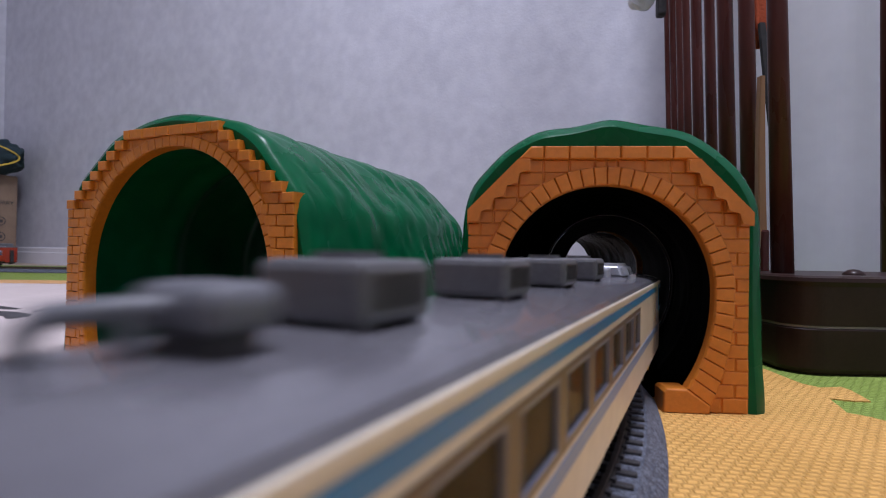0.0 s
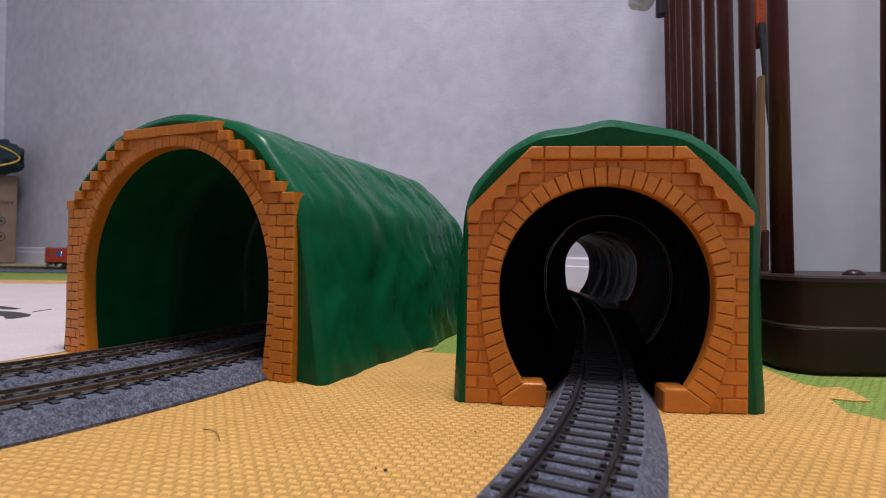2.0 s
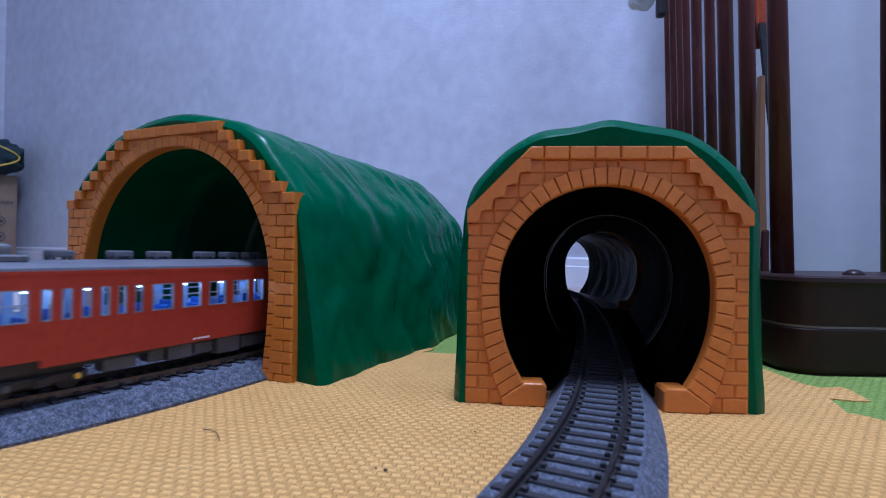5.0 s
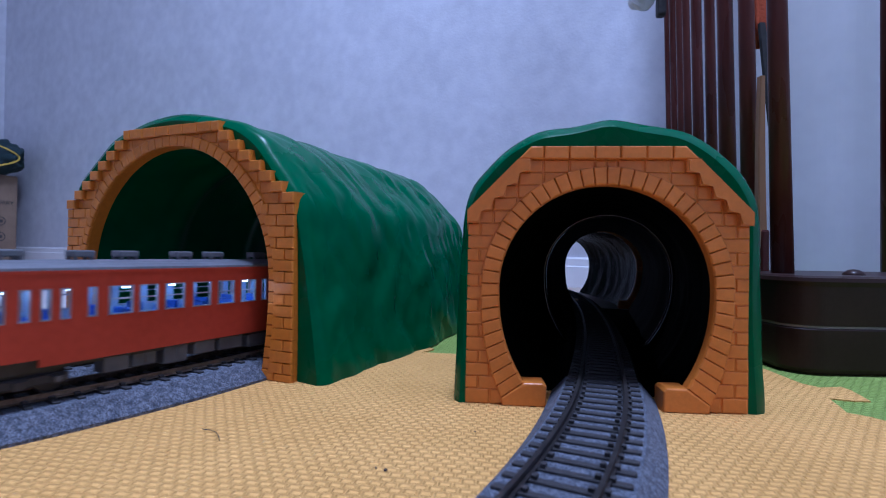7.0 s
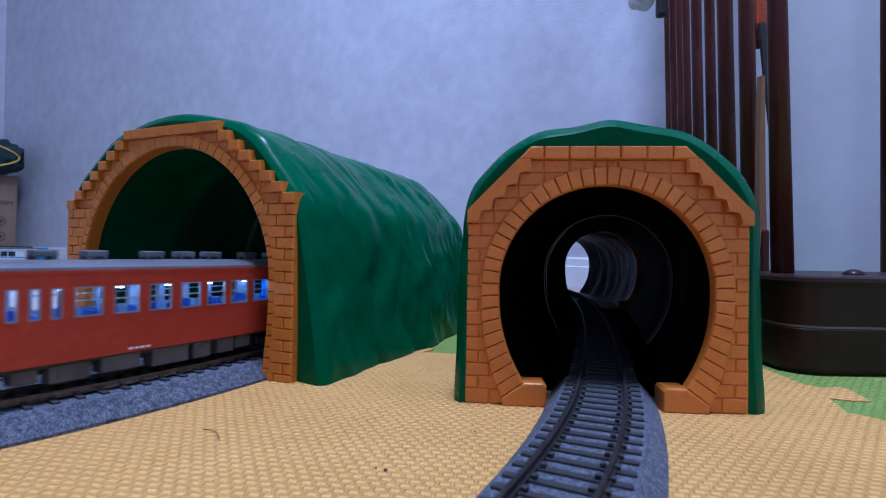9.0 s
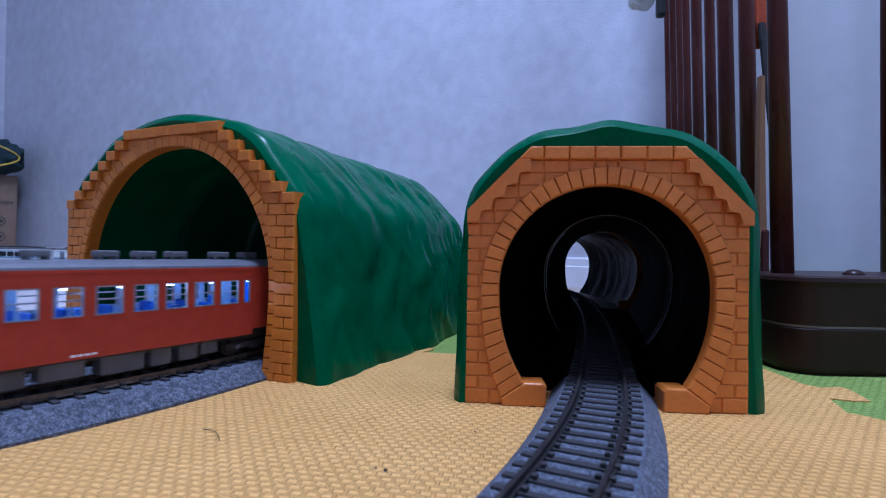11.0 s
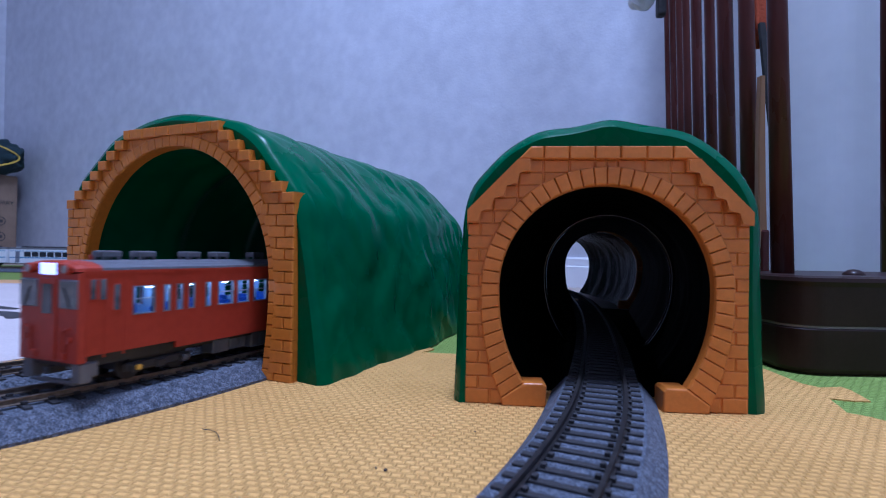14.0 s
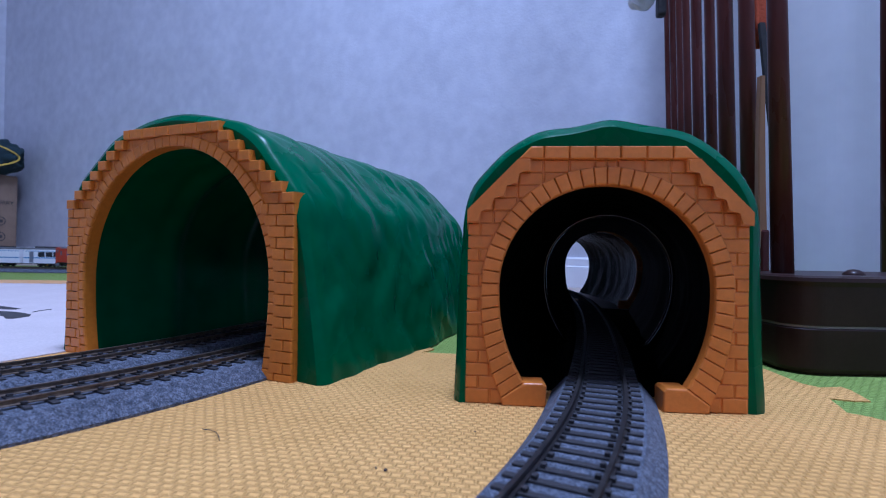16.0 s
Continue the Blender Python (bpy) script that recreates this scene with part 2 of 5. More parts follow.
def knob_line(a, b, first, pitch=0.060, depth=0.016):
    """Points from a to b along a jigsaw edge with wide-headed teeth that stand out to the left."""
    a, b = Vector(a), Vector(b)
    d = (b - a)
    L = d.length
    d = d / L
    n = Vector((-d.y, d.x))
    pts = [a]
    s = first
    while s + pitch * 0.5 < L:
        for u, w in ((0, 0), (-0.06, 0.35), (-0.10, 0.75), (-0.04, 1), (0.25, 1.08), (0.54, 1), (0.60, 0.75), (0.56, 0.35), (0.5, 0)):
            pts.append(a + d * (s + u * pitch) + n * w * depth)
        s += pitch
    return [(p.x, p.y) for p in pts]


def foam_mat(pts, top, mat, label):
    bm = bmesh.new()
    lo = [bm.verts.new((x, y, -0.008)) for x, y in pts]
    hi = [bm.verts.new((x, y, top)) for x, y in pts]
    bm.faces.new(lo)
    bm.faces.new(hi[::-1])
    n = len(pts)
    for i in range(n):
        bm.faces.new((lo[i], lo[(i + 1) % n], hi[(i + 1) % n], hi[i]))
    ob = part("foam_play_mat", bm, mat)
    return tagged(ob, label, "play mat", "jigsaw play mats on the floor")


MAT_C = Vector((0.180, 0.283))
MX = Vector((0.987, -0.160))
MY = Vector((0.160, 0.987))


def at_mat(u, v):
    p = MAT_C + MX * u + MY * v
    return (p.x, p.y)


right = [at_mat(0, 0)]
for v in range(10):
    for du, dv in ((0.003, -0.031), (0.008, -0.038), (0.019, -0.034), (0.020, -0.040), (0.017, -0.059), (0.010, -0.060), (0.001, -0.058), (-0.002, -0.072), (-0.004, -0.080), (0.002, -0.084)):
        right.append(at_mat(du, dv - 0.055 * v))
top_edge = knob_line(at_mat(-0.62, 0), at_mat(0, 0), 0.035)
tan_pts = top_edge + right + [at_mat(0, -0.62), at_mat(-0.62, -0.62)]
foam_mat(tan_pts, 0.0, "tan", "tan foam jigsaw play mat with a woven relief")
foam_mat([at_mat(-0.012, -0.62), at_mat(0.6, -0.62), at_mat(0.6, 0.0), at_mat(-0.012, 0.0)], -0.0006, "green_foam",
         "green foam jigsaw play mat beside the brown stand")
foam_mat([at_mat(-0.32, -0.02), at_mat(0.28, -0.02), at_mat(0.28, 0.28), at_mat(-0.32, 0.28)], -0.0008, "green_foam",
         "green foam jigsaw play mat behind the tunnels")
foam_mat([at_mat(-0.32, 0.281), at_mat(0.28, 0.281), at_mat(0.28, 0.581), at_mat(-0.32, 0.581)], -0.0008, "white_foam",
         "white printed foam play mat beyond the tunnels")
foam_mat([(-0.99, 0.06), (-0.33, 0.06), (-0.255, 0.20), (-0.205, 0.33), (-0.40, 0.855), (-0.99, 0.80)], 0.0006, "white_foam",
         "white foam play mat printed with black shapes")
foam_mat(knob_line((-0.40, 0.855), (-0.40, 0.955), 0.02) + [(-0.40, 0.955), (-1.1, 0.90)] + knob_line((-1.1, 0.79), (-0.40, 0.856), 0.02),
         -0.0003, "orange_foam", "orange foam border strip of a play mat")
foam_mat([(-0.30, 0.93), (-0.30, 1.62), (-1.9, 1.62), (-1.9, 0.80), (-1.1, 0.88)], -0.0006, "green_foam",
         "green foam play mat under the far tracks")

# ---------------------------------------------------------------- track


class Way:
    """A line in plan made of arcs: pieces (length, radius or 0, +1 left / -1 right) from a start point and heading."""

    def __init__(self, x, y, heading, pieces, s0=0.0):
        self.knots = []
        h = radians(heading)
        for length, radius, side in pieces:
            self.knots.append((s0, x, y, h, radius * side))
            x, y, h = self.step(x, y, h, radius * side, length)
            s0 += length
        self.end = s0

    @staticmethod
    def step(x, y, h, r, s):
        if not r:
            return x + s * math.cos(h), y + s * math.sin(h), h
        k = h + s / r
        return x + r * (math.sin(k) - math.sin(h)), y - r * (math.cos(k) - math.cos(h)), k

    def at(self, s):
        k = self.knots[0]
        for other in self.knots:
            if other[0] <= s:
                k = other
        return self.step(k[1], k[2], k[3], k[4], s - k[0])

    def off(self, s, d):
        """The point d metres to the left of the line."""
        x, y, h = self.at(s)
        return x - d * math.sin(h), y + d * math.cos(h)


RAIL_TOP = 0.011
BED_TOP = 0.0078


def sweep(bm, way, s0, s1, outline, step=0.006):
    """The outline (offset to the left, z) carried along the line."""
    n = max(2, int((s1 - s0) / step) + 1)
    rings = []
    for i in range(n + 1):
        s = s0 + (s1 - s0) * i / n
        rings.append([bm.verts.new((*way.off(s, d), z)) for d, z in outline])
    m = len(outline)
    for a, b in zip(rings, rings[1:]):
        for j in range(m):
            bm.faces.new((a[j], a[(j + 1) % m], b[(j + 1) % m], b[j]))
    bm.faces.new(rings[0])
    bm.faces.new(rings[-1][::-1])


def track(way, s0, s1, label, gauge=0.0165, half=0.024, pitch=0.0074, step=0.006, each=True, rail="rail", bed="ballast",
          bed_label="speckled blue-grey ballast bed"):
    ob = thing("railway_track", Matrix(), label, "model railway track", "model railway tracks on the floor")
    bm = bmesh.new()
    sweep(bm, way, s0, s1, [(-half, 0.0), (half, 0.0), (half, 0.0012), (half * 0.72, BED_TOP), (-half * 0.72, BED_TOP), (-half, 0.0012)], step)
    part("ballast_bed", bm, bed, ob, bed_label)
    for side in (-1, 1):
        c = side * (gauge / 2 + 0.0005)
        bm = bmesh.new()
        sweep(bm, way, s0, s1, [(c - 0.0011, 0.0088), (c + 0.0011, 0.0088), (c + 0.0011, 0.0091), (c + 0.0004, 0.0094), (c + 0.0004, 0.0102),
                               (c + 0.0006, 0.0105), (c + 0.0006, RAIL_TOP), (c - 0.0006, RAIL_TOP), (c - 0.0006, 0.0105), (c - 0.0004, 0.0102),
                               (c - 0.0004, 0.0094), (c - 0.0011, 0.0091)], step)
        part("rail", bm, rail, ob, "brown metal rail" if rail == "rail" else "blackened metal rail")
    w = gauge / 2 + 0.0062
    bm = bmesh.new()
    box(bm, -0.0012, 0.0012, -w, w, BED_TOP - 0.0006, 0.0086, 0.0002)
    for side in (-1, 1):
        for d in (-1, 1):
            c = side * gauge / 2 + d * 0.0017
            box(bm, -0.0009, 0.0009, c - 0.0007, c + 0.0007, 0.0088, 0.0097)
    me = mesh_of("sleeper", bm, "sleeper")
    if each:
        s = s0 + pitch / 2
        while s < s1:
            x, y, h = way.at(s)
            share("sleeper", me, ob, Matrix.Translation((x, y, 0)) @ Matrix.Rotation(h, 4, "Z"))
            s += pitch
    else:
        bm = bmesh.new()
        s = s0 + pitch / 2
        while s < s1:
            x, y, h = way.at(s)
            n = len(bm.verts)
            box(bm, -0.0017, 0.0017, -w, w, BED_TOP - 0.0006, 0.0088)
            bm.verts.ensure_lookup_table()
            bmesh.ops.transform(bm, matrix=Matrix.Translation((x, y, 0)) @ Matrix.Rotation(h, 4, "Z"), verts=bm.verts[n:])
            s += pitch * 2
        ob2 = part("sleepers", bm, "sleeper", ob)
        ob2["kind"] = "stuff"
    return ob


NEAR_WAY = Way(-0.3159 - 1.2 * 0.9203, 0.0356 - 1.2 * 0.3912, 23.03, [(1.2, 0, 1), (0.345, 0.40, 1), (0.36, 0, 1), (0.70, 0.40, 1), (2.0, 0, 1)], -1.5)
RIGHT_WAY = Way(-0.1555 - 0.9 * 0.7322, -0.1238 - 0.9 * 0.6811, 42.93, [(0.9, 0, 1), (0.30, 0.90, 1), (0.094, 0.54, 1), (0.42, 3.0, 1), (0.45, 0.9, 1), (1, 0.6, 1)], -1.294)
SECOND_WAY = Way(*NEAR_WAY.off(-0.5, 0.052), 23.03, [(0.2, 0, 1), (0.345 * 0.348 / 0.40, 0.348, 1), (0.36, 0, 1), (1.0, 0.348, 1)], 0.0)
FAR_WAY = Way(-2.2, 1.16, 2.0, [(4.0, 0, 1)], -2.2)
REAR_WAY = Way(-1.71, -1.2155, 90.0, [(2.1, 0, 1), (0.5376, 0.35, -1), (3.0, 0, 1)], -2.9376)

track(NEAR_WAY, -1.45, 1.42, "model railway track with blue-grey ballast, curving into the wide tunnel", gauge=0.0148, half=0.0235)
track(SECOND_WAY, 0.10, 1.0, "model railway track with blue-grey ballast, inner line of the wide tunnel", gauge=0.0148, half=0.0235)
track(RIGHT_WAY, -1.10, 0.022, "model railway track with blue-grey ballast, curving into the narrow tunnel", half=0.0212, rail="rail_dark")
# From here inwards the bed colour carries the tunnel's shade.
track(RIGHT_WAY, 0.0225, 0.75, "model railway track inside the narrow tunnels, bed darkened for the shade there", half=0.0180, rail="rail_dark", bed="shaded_bed", bed_label="track bed coloured near black for the tunnel shade")
track(FAR_WAY, -1.75, 0.2, "straight model railway track far across the mats", each=False, step=0.05)
track(REAR_WAY, -2.9, 1.5, "straight rear model railway track far across the mats", each=False, step=0.05)

# ---------------------------------------------------------------- tunnels


class Arch:
    """A brick portal: half width, top height, half of the flat top, steps and course height; the opening under its ring."""

    def __init__(self, half, top, flat, steps, row, radius, rise, centre, drop, drop_out, power, ring):
        self.half, self.top, self.flat, self.steps, self.row = half, top, flat, steps, row
        self.radius, self.rise, self.centre, self.ring = radius, rise, centre, ring
        self.drop, self.drop_out, self.power = drop, drop_out, power
        self.du = (half - flat) / steps

    def open_half(self, z, grow=0.0):
        r, h = self.radius + grow, self.rise + grow
        if z >= self.centre:
            return r * math.sqrt(max(0.0, 1 - ((z - self.centre) / h) ** 2))
        f = min(1.0, max(0.0, grow / self.ring))
        k = (self.centre - z) / self.centre
        return r - (self.drop + (self.drop_out - self.drop) * f) * k ** self.power

    def arch_line(self, grow=0.0, n=40, z0=0.0):
        """Points of the opening from the right foot over the crown to the left foot."""
        r, h = self.radius + grow, self.rise + grow
        m = max(10, n // 4)
        zs = [z0 + (self.centre - z0) * i / m for i in range(m)]
        low = [(self.open_half(z, grow), z) for z in zs]
        up = [(r * math.cos(math.pi * i / n), self.centre + h * math.sin(math.pi * i / n)) for i in range(n + 1)]
        return low + up + [(-x, z) for x, z in low[::-1]]

    def step_of(self, z):
        """How many courses z lies below the top one, 0 in the top course."""
        return max(0, int((self.top - z) / self.row + 1e-6))

    def side(self, z, stepped=True):
        k = self.step_of(z)
        if stepped:
            return min(self.half, self.flat + self.du * k)
        return min(self.half, self.flat + self.du * (self.top - z) / self.row)


def ribbon(bm, a, b, y0, y1):
    """A solid strip between the open lines a and b (x, z), from y0 to y1."""
    va = [[bm.verts.new((x, y, z)) for x, z in a] for y in (y0, y1)]
    vb = [[bm.verts.new((x, y, z)) for x, z in b] for y in (y0, y1)]
    n = len(a)
    for i in range(n - 1):
        bm.faces.new((va[0][i], va[0][i + 1], vb[0][i + 1], vb[0][i]))
        bm.faces.new((va[1][i], vb[1][i], vb[1][i + 1], va[1][i + 1]))
        bm.faces.new((va[0][i], va[1][i], va[1][i + 1], va[0][i + 1]))
        bm.faces.new((vb[0][i], vb[0][i + 1], vb[1][i + 1], vb[1][i]))
    for i in (0, n - 1):
        bm.faces.new((va[0][i], vb[0][i], vb[1][i], va[1][i]))


def pillow(pts, y_face, y_back, inset):
    """One pressed brick: an outline (x, z) with a chamfered face towards -y."""
    bm = bmesh.new()
    cx, cz = sum(p[0] for p in pts) / len(pts), sum(p[1] for p in pts) / len(pts)

    def shrink(d):
        out = []
        for x, z in pts:
            l = math.hypot(x - cx, z - cz)
            k = max(0.2, 1 - d * 1.4 / l)
            out.append((cx + (x - cx) * k, cz + (z - cz) * k))
        return out

    c = min(0.0011, (y_back - y_face) * 0.7)
    rings = [(shrink(inset * 0.5), y_back), (shrink(inset * 0.5), y_face + c), (shrink(inset * 0.5 + 0.00014), y_face + c * 0.42),
             (shrink(inset * 0.5 + 0.00038), y_face + c * 0.10), (shrink(inset * 0.5 + 0.00075), y_face)]
    vs = [[bm.verts.new((x, y, z)) for x, z in p] for p, y in rings]
    n = len(pts)
    for a, b in zip(vs, vs[1:]):
        for i in range(n):
            bm.faces.new((a[i], a[(i + 1) % n], b[(i + 1) % n], b[i]))
    bm.faces.new(vs[-1])
    return bm


def spread(line, mate, count):
    """Points at even steps along an open line and halfway between them, with the points of its mate line opposite them."""
    cum = [0.0]
    for (x0, z0), (x1, z1) in zip(line, line[1:]):
        cum.append(cum[-1] + math.hypot(x1 - x0, z1 - z0))
    out, opposite = [], []
    i = 0
    for k in range(count * 2 + 1):
        d = cum[-1] * k / (count * 2)
        while i < len(line) - 2 and cum[i + 1] < d:
            i += 1
        f = (d - cum[i]) / max(1e-9, cum[i + 1] - cum[i])
        for points, found in ((line, out), (mate, opposite)):
            (x0, z0), (x1, z1) = points[i], points[i + 1]
            found.append((x0 + f * (x1 - x0), z0 + f * (z1 - z0)))
    return out, opposite


def portal(arch, parent, thick=0.005, stones=34, seed=1, stepped=True, foot_in=0.0, foot_top=0.0, mat="brick"):
    """The brick front of a tunnel in its own space: x across, y inwards, z up."""
    rnd = random.Random(seed)
    row = arch.row
    bm = bmesh.new()
    # backing plate, course by course
    z = arch.top
    while z > 0.0003:
        z0 = max(0.0, z - row)
        w1, w0 = arch.side(z - 1e-5, stepped), arch.side(z0 + 1e-5, stepped)
        crown = arch.centre + arch.rise + 0.0006
        for side in (-1, 1):
            n = 4
            for j in range(n):
                za, zb = z0 + (z - z0) * j / n, z0 + (z - z0) * (j + 1) / n
                wa, wb = w0 + (w1 - w0) * j / n, w0 + (w1 - w0) * (j + 1) / n
                ra = arch.open_half(za, 0.0006) if za < crown else 0.0
                rb = arch.open_half(zb, 0.0006) if zb < crown else 0.0
                pts = [(ra * side, za), (wa * side, za), (wb * side, zb), (rb * side, zb)]
                if rb < 1e-6 and ra < 1e-6:
                    pts = [(0.0, za), (wa * side, za), (wb * side, zb), (0.0, zb)]
                solid(bm, pts if side > 0 else pts[::-1], 0.0, thick)
        z = z0
    bmesh.ops.remove_doubles(bm, verts=bm.verts, dist=2e-6)
    plate = part("portal_plate", bm, mat, parent, "orange plastic brick front")
    # inner sleeve of the opening
    bm = bmesh.new()
    ribbon(bm, arch.arch_line(0.0, 80), arch.arch_line(0.0008, 80), -0.0009, thick + 0.0002)
    part("reveal", bm, mat, plate, "smooth orange reveal of the opening", smooth=False)
    # ring of wedge stones
    z_in, z_out = (foot_top, foot_top * 0.3) if foot_in else (0.0, 0.0)
    inner, outr = spread(arch.arch_line(0.0, 240, z_in), arch.arch_line(arch.ring, 240, z_out), stones)
    for k in range(stones):
        a = k * 2
        pts = [inner[a], inner[a + 1], inner[a + 2], outr[a + 2], outr[a + 1], outr[a]]
        part("brick", pillow(pts, -0.0022 + rnd.uniform(-0.0001, 0.0001), 0.001, 0.00016), mat, plate)
    # courses on both sides of the ring
    z, k = arch.top - row, 0
    grow = arch.ring + 0.0001
    while z > row * 0.3:
        z0 = max(0.0, z - row)
        if z0 < row * 0.3:
            z0 = 0.0
        w = arch.side(z - 1e-5, True) if stepped else arch.side(z, False)
        if foot_in and z0 < foot_top * 0.3:
            z_ring = foot_top * 0.3
        else:
            z_ring = z0
        zm = (max(z_ring, z0) + z) / 2
        r0 = r1 = arch.open_half(zm, grow * 0.5) if zm < arch.centre + arch.rise + grow * 0.5 else 0.0
        for side in (-1, 1):
            x, first, ends = w, True, []
            limit = max(r0, r1)
            while x > limit + 0.0012:
                length = (0.0104 if not (first and k % 2) else 0.0052) * rnd.uniform(0.97, 1.03)
                x2 = x - length
                if x2 < limit + 0.0030:
                    ends.append((x, None))
                    break
                ends.append((x, x2))
                x, first = x2, False
            for xa, xb in ends:
                pts = [(xa, z0), (xa, z), (r1 if xb is None else xb, z), (r0 if xb is None else xb, z0)]
                pts = [(p * side, q) for p, q in pts]
                pier = stepped and z < arch.top - row * (arch.steps + 1) + 1e-4
                part("brick", pillow(pts[::-1] if side > 0 else pts, -0.0025 if pier else -0.0006, 0.002 if pier else 0.001, 0.00020), mat, plate)
        z, k = z0, k + 1
    # raised blocks that step down from the top course
    for side in (-1, 1):
        for i in range(1, arch.steps + 1):
            z1, z0 = arch.top - row * i, arch.top - row * (i + 1)
            if not stepped:
                break
            x1 = arch.flat + arch.du * i
            x0 = x1 - arch.du * 1.06
            pts = [(x0 * side, z0), (x1 * side, z0), (x1 * side, z1), (x0 * side, z1)]
            part("brick", pillow(pts if side > 0 else pts[::-1], -0.0034, thick, 0.00022), mat, plate)
        if not stepped:
            # one moulding: straight slope outside, steps inside
            zt = arch.top - row
            pts = [(arch.flat + arch.du, zt), (arch.flat, zt)]
            for i in range(1, arch.steps + 1):
                xi = arch.flat + arch.du * (i - 1)
                pts += [(xi, zt - row * i + 0.0), (xi + arch.du, zt - row * i)]
            pts[-1] = (arch.half, pts[-1][1])
            pts.append((arch.half, arch.top - row * arch.steps))
            bm = bmesh.new()
            solid(bm, [(x * side, zz) for x, zz in pts], -0.0040, 0.002)
            front = [e for e in bm.edges if all(v.co.y < -0.0035 for v in e.verts)]
            bmesh.ops.bevel(bm, geom=front, offset=0.0006, segments=2, affect="EDGES")
            part("stepped_moulding", bm, mat, plate, "raised stepped edge of the brick front")
    # top course
    ends = [-arch.flat, -arch.flat + 0.0052]
    n = max(3, round((2 * arch.flat - 0.0104) / 0.0104))
    ends += [-arch.flat + 0.0052 + (2 * arch.flat - 0.0104) * (i + 1) / n for i in range(n)] + [arch.flat]
    for j, (x0, x1) in enumerate(zip(ends, ends[1:])):
        za, zb = arch.top - row, arch.top
        low0 = x0 - (arch.du if not stepped and j == 0 else 0.0)
        low1 = x1 + (arch.du if not stepped and j == len(ends) - 2 else 0.0)
        pts = [(low0, za), (low1, za), (x1, zb), (x0, zb)]
        part("brick", pillow(pts, -0.0032, thick + 0.001, 0.00026 if stepped else 0.00008), mat, plate)
    if foot_in:
        f, t = foot_in, foot_top
        xi, xo = arch.open_half(t), arch.open_half(t * 0.3, arch.ring)
        for side in (-1, 1):
            pts = [(f, 0.0), (f + 0.0008, -0.0), (xo - 0.0005, 0.0), (xo, t * 0.3), (xi, t), (f + 0.0012, t), (f, t - 0.0012)]
            pts = [(x * side, zz) for x, zz in pts]
            part("foot", pillow(pts if side > 0 else pts[::-1], -0.0026, 0.008, 0.0002), mat, plate)
    return plate


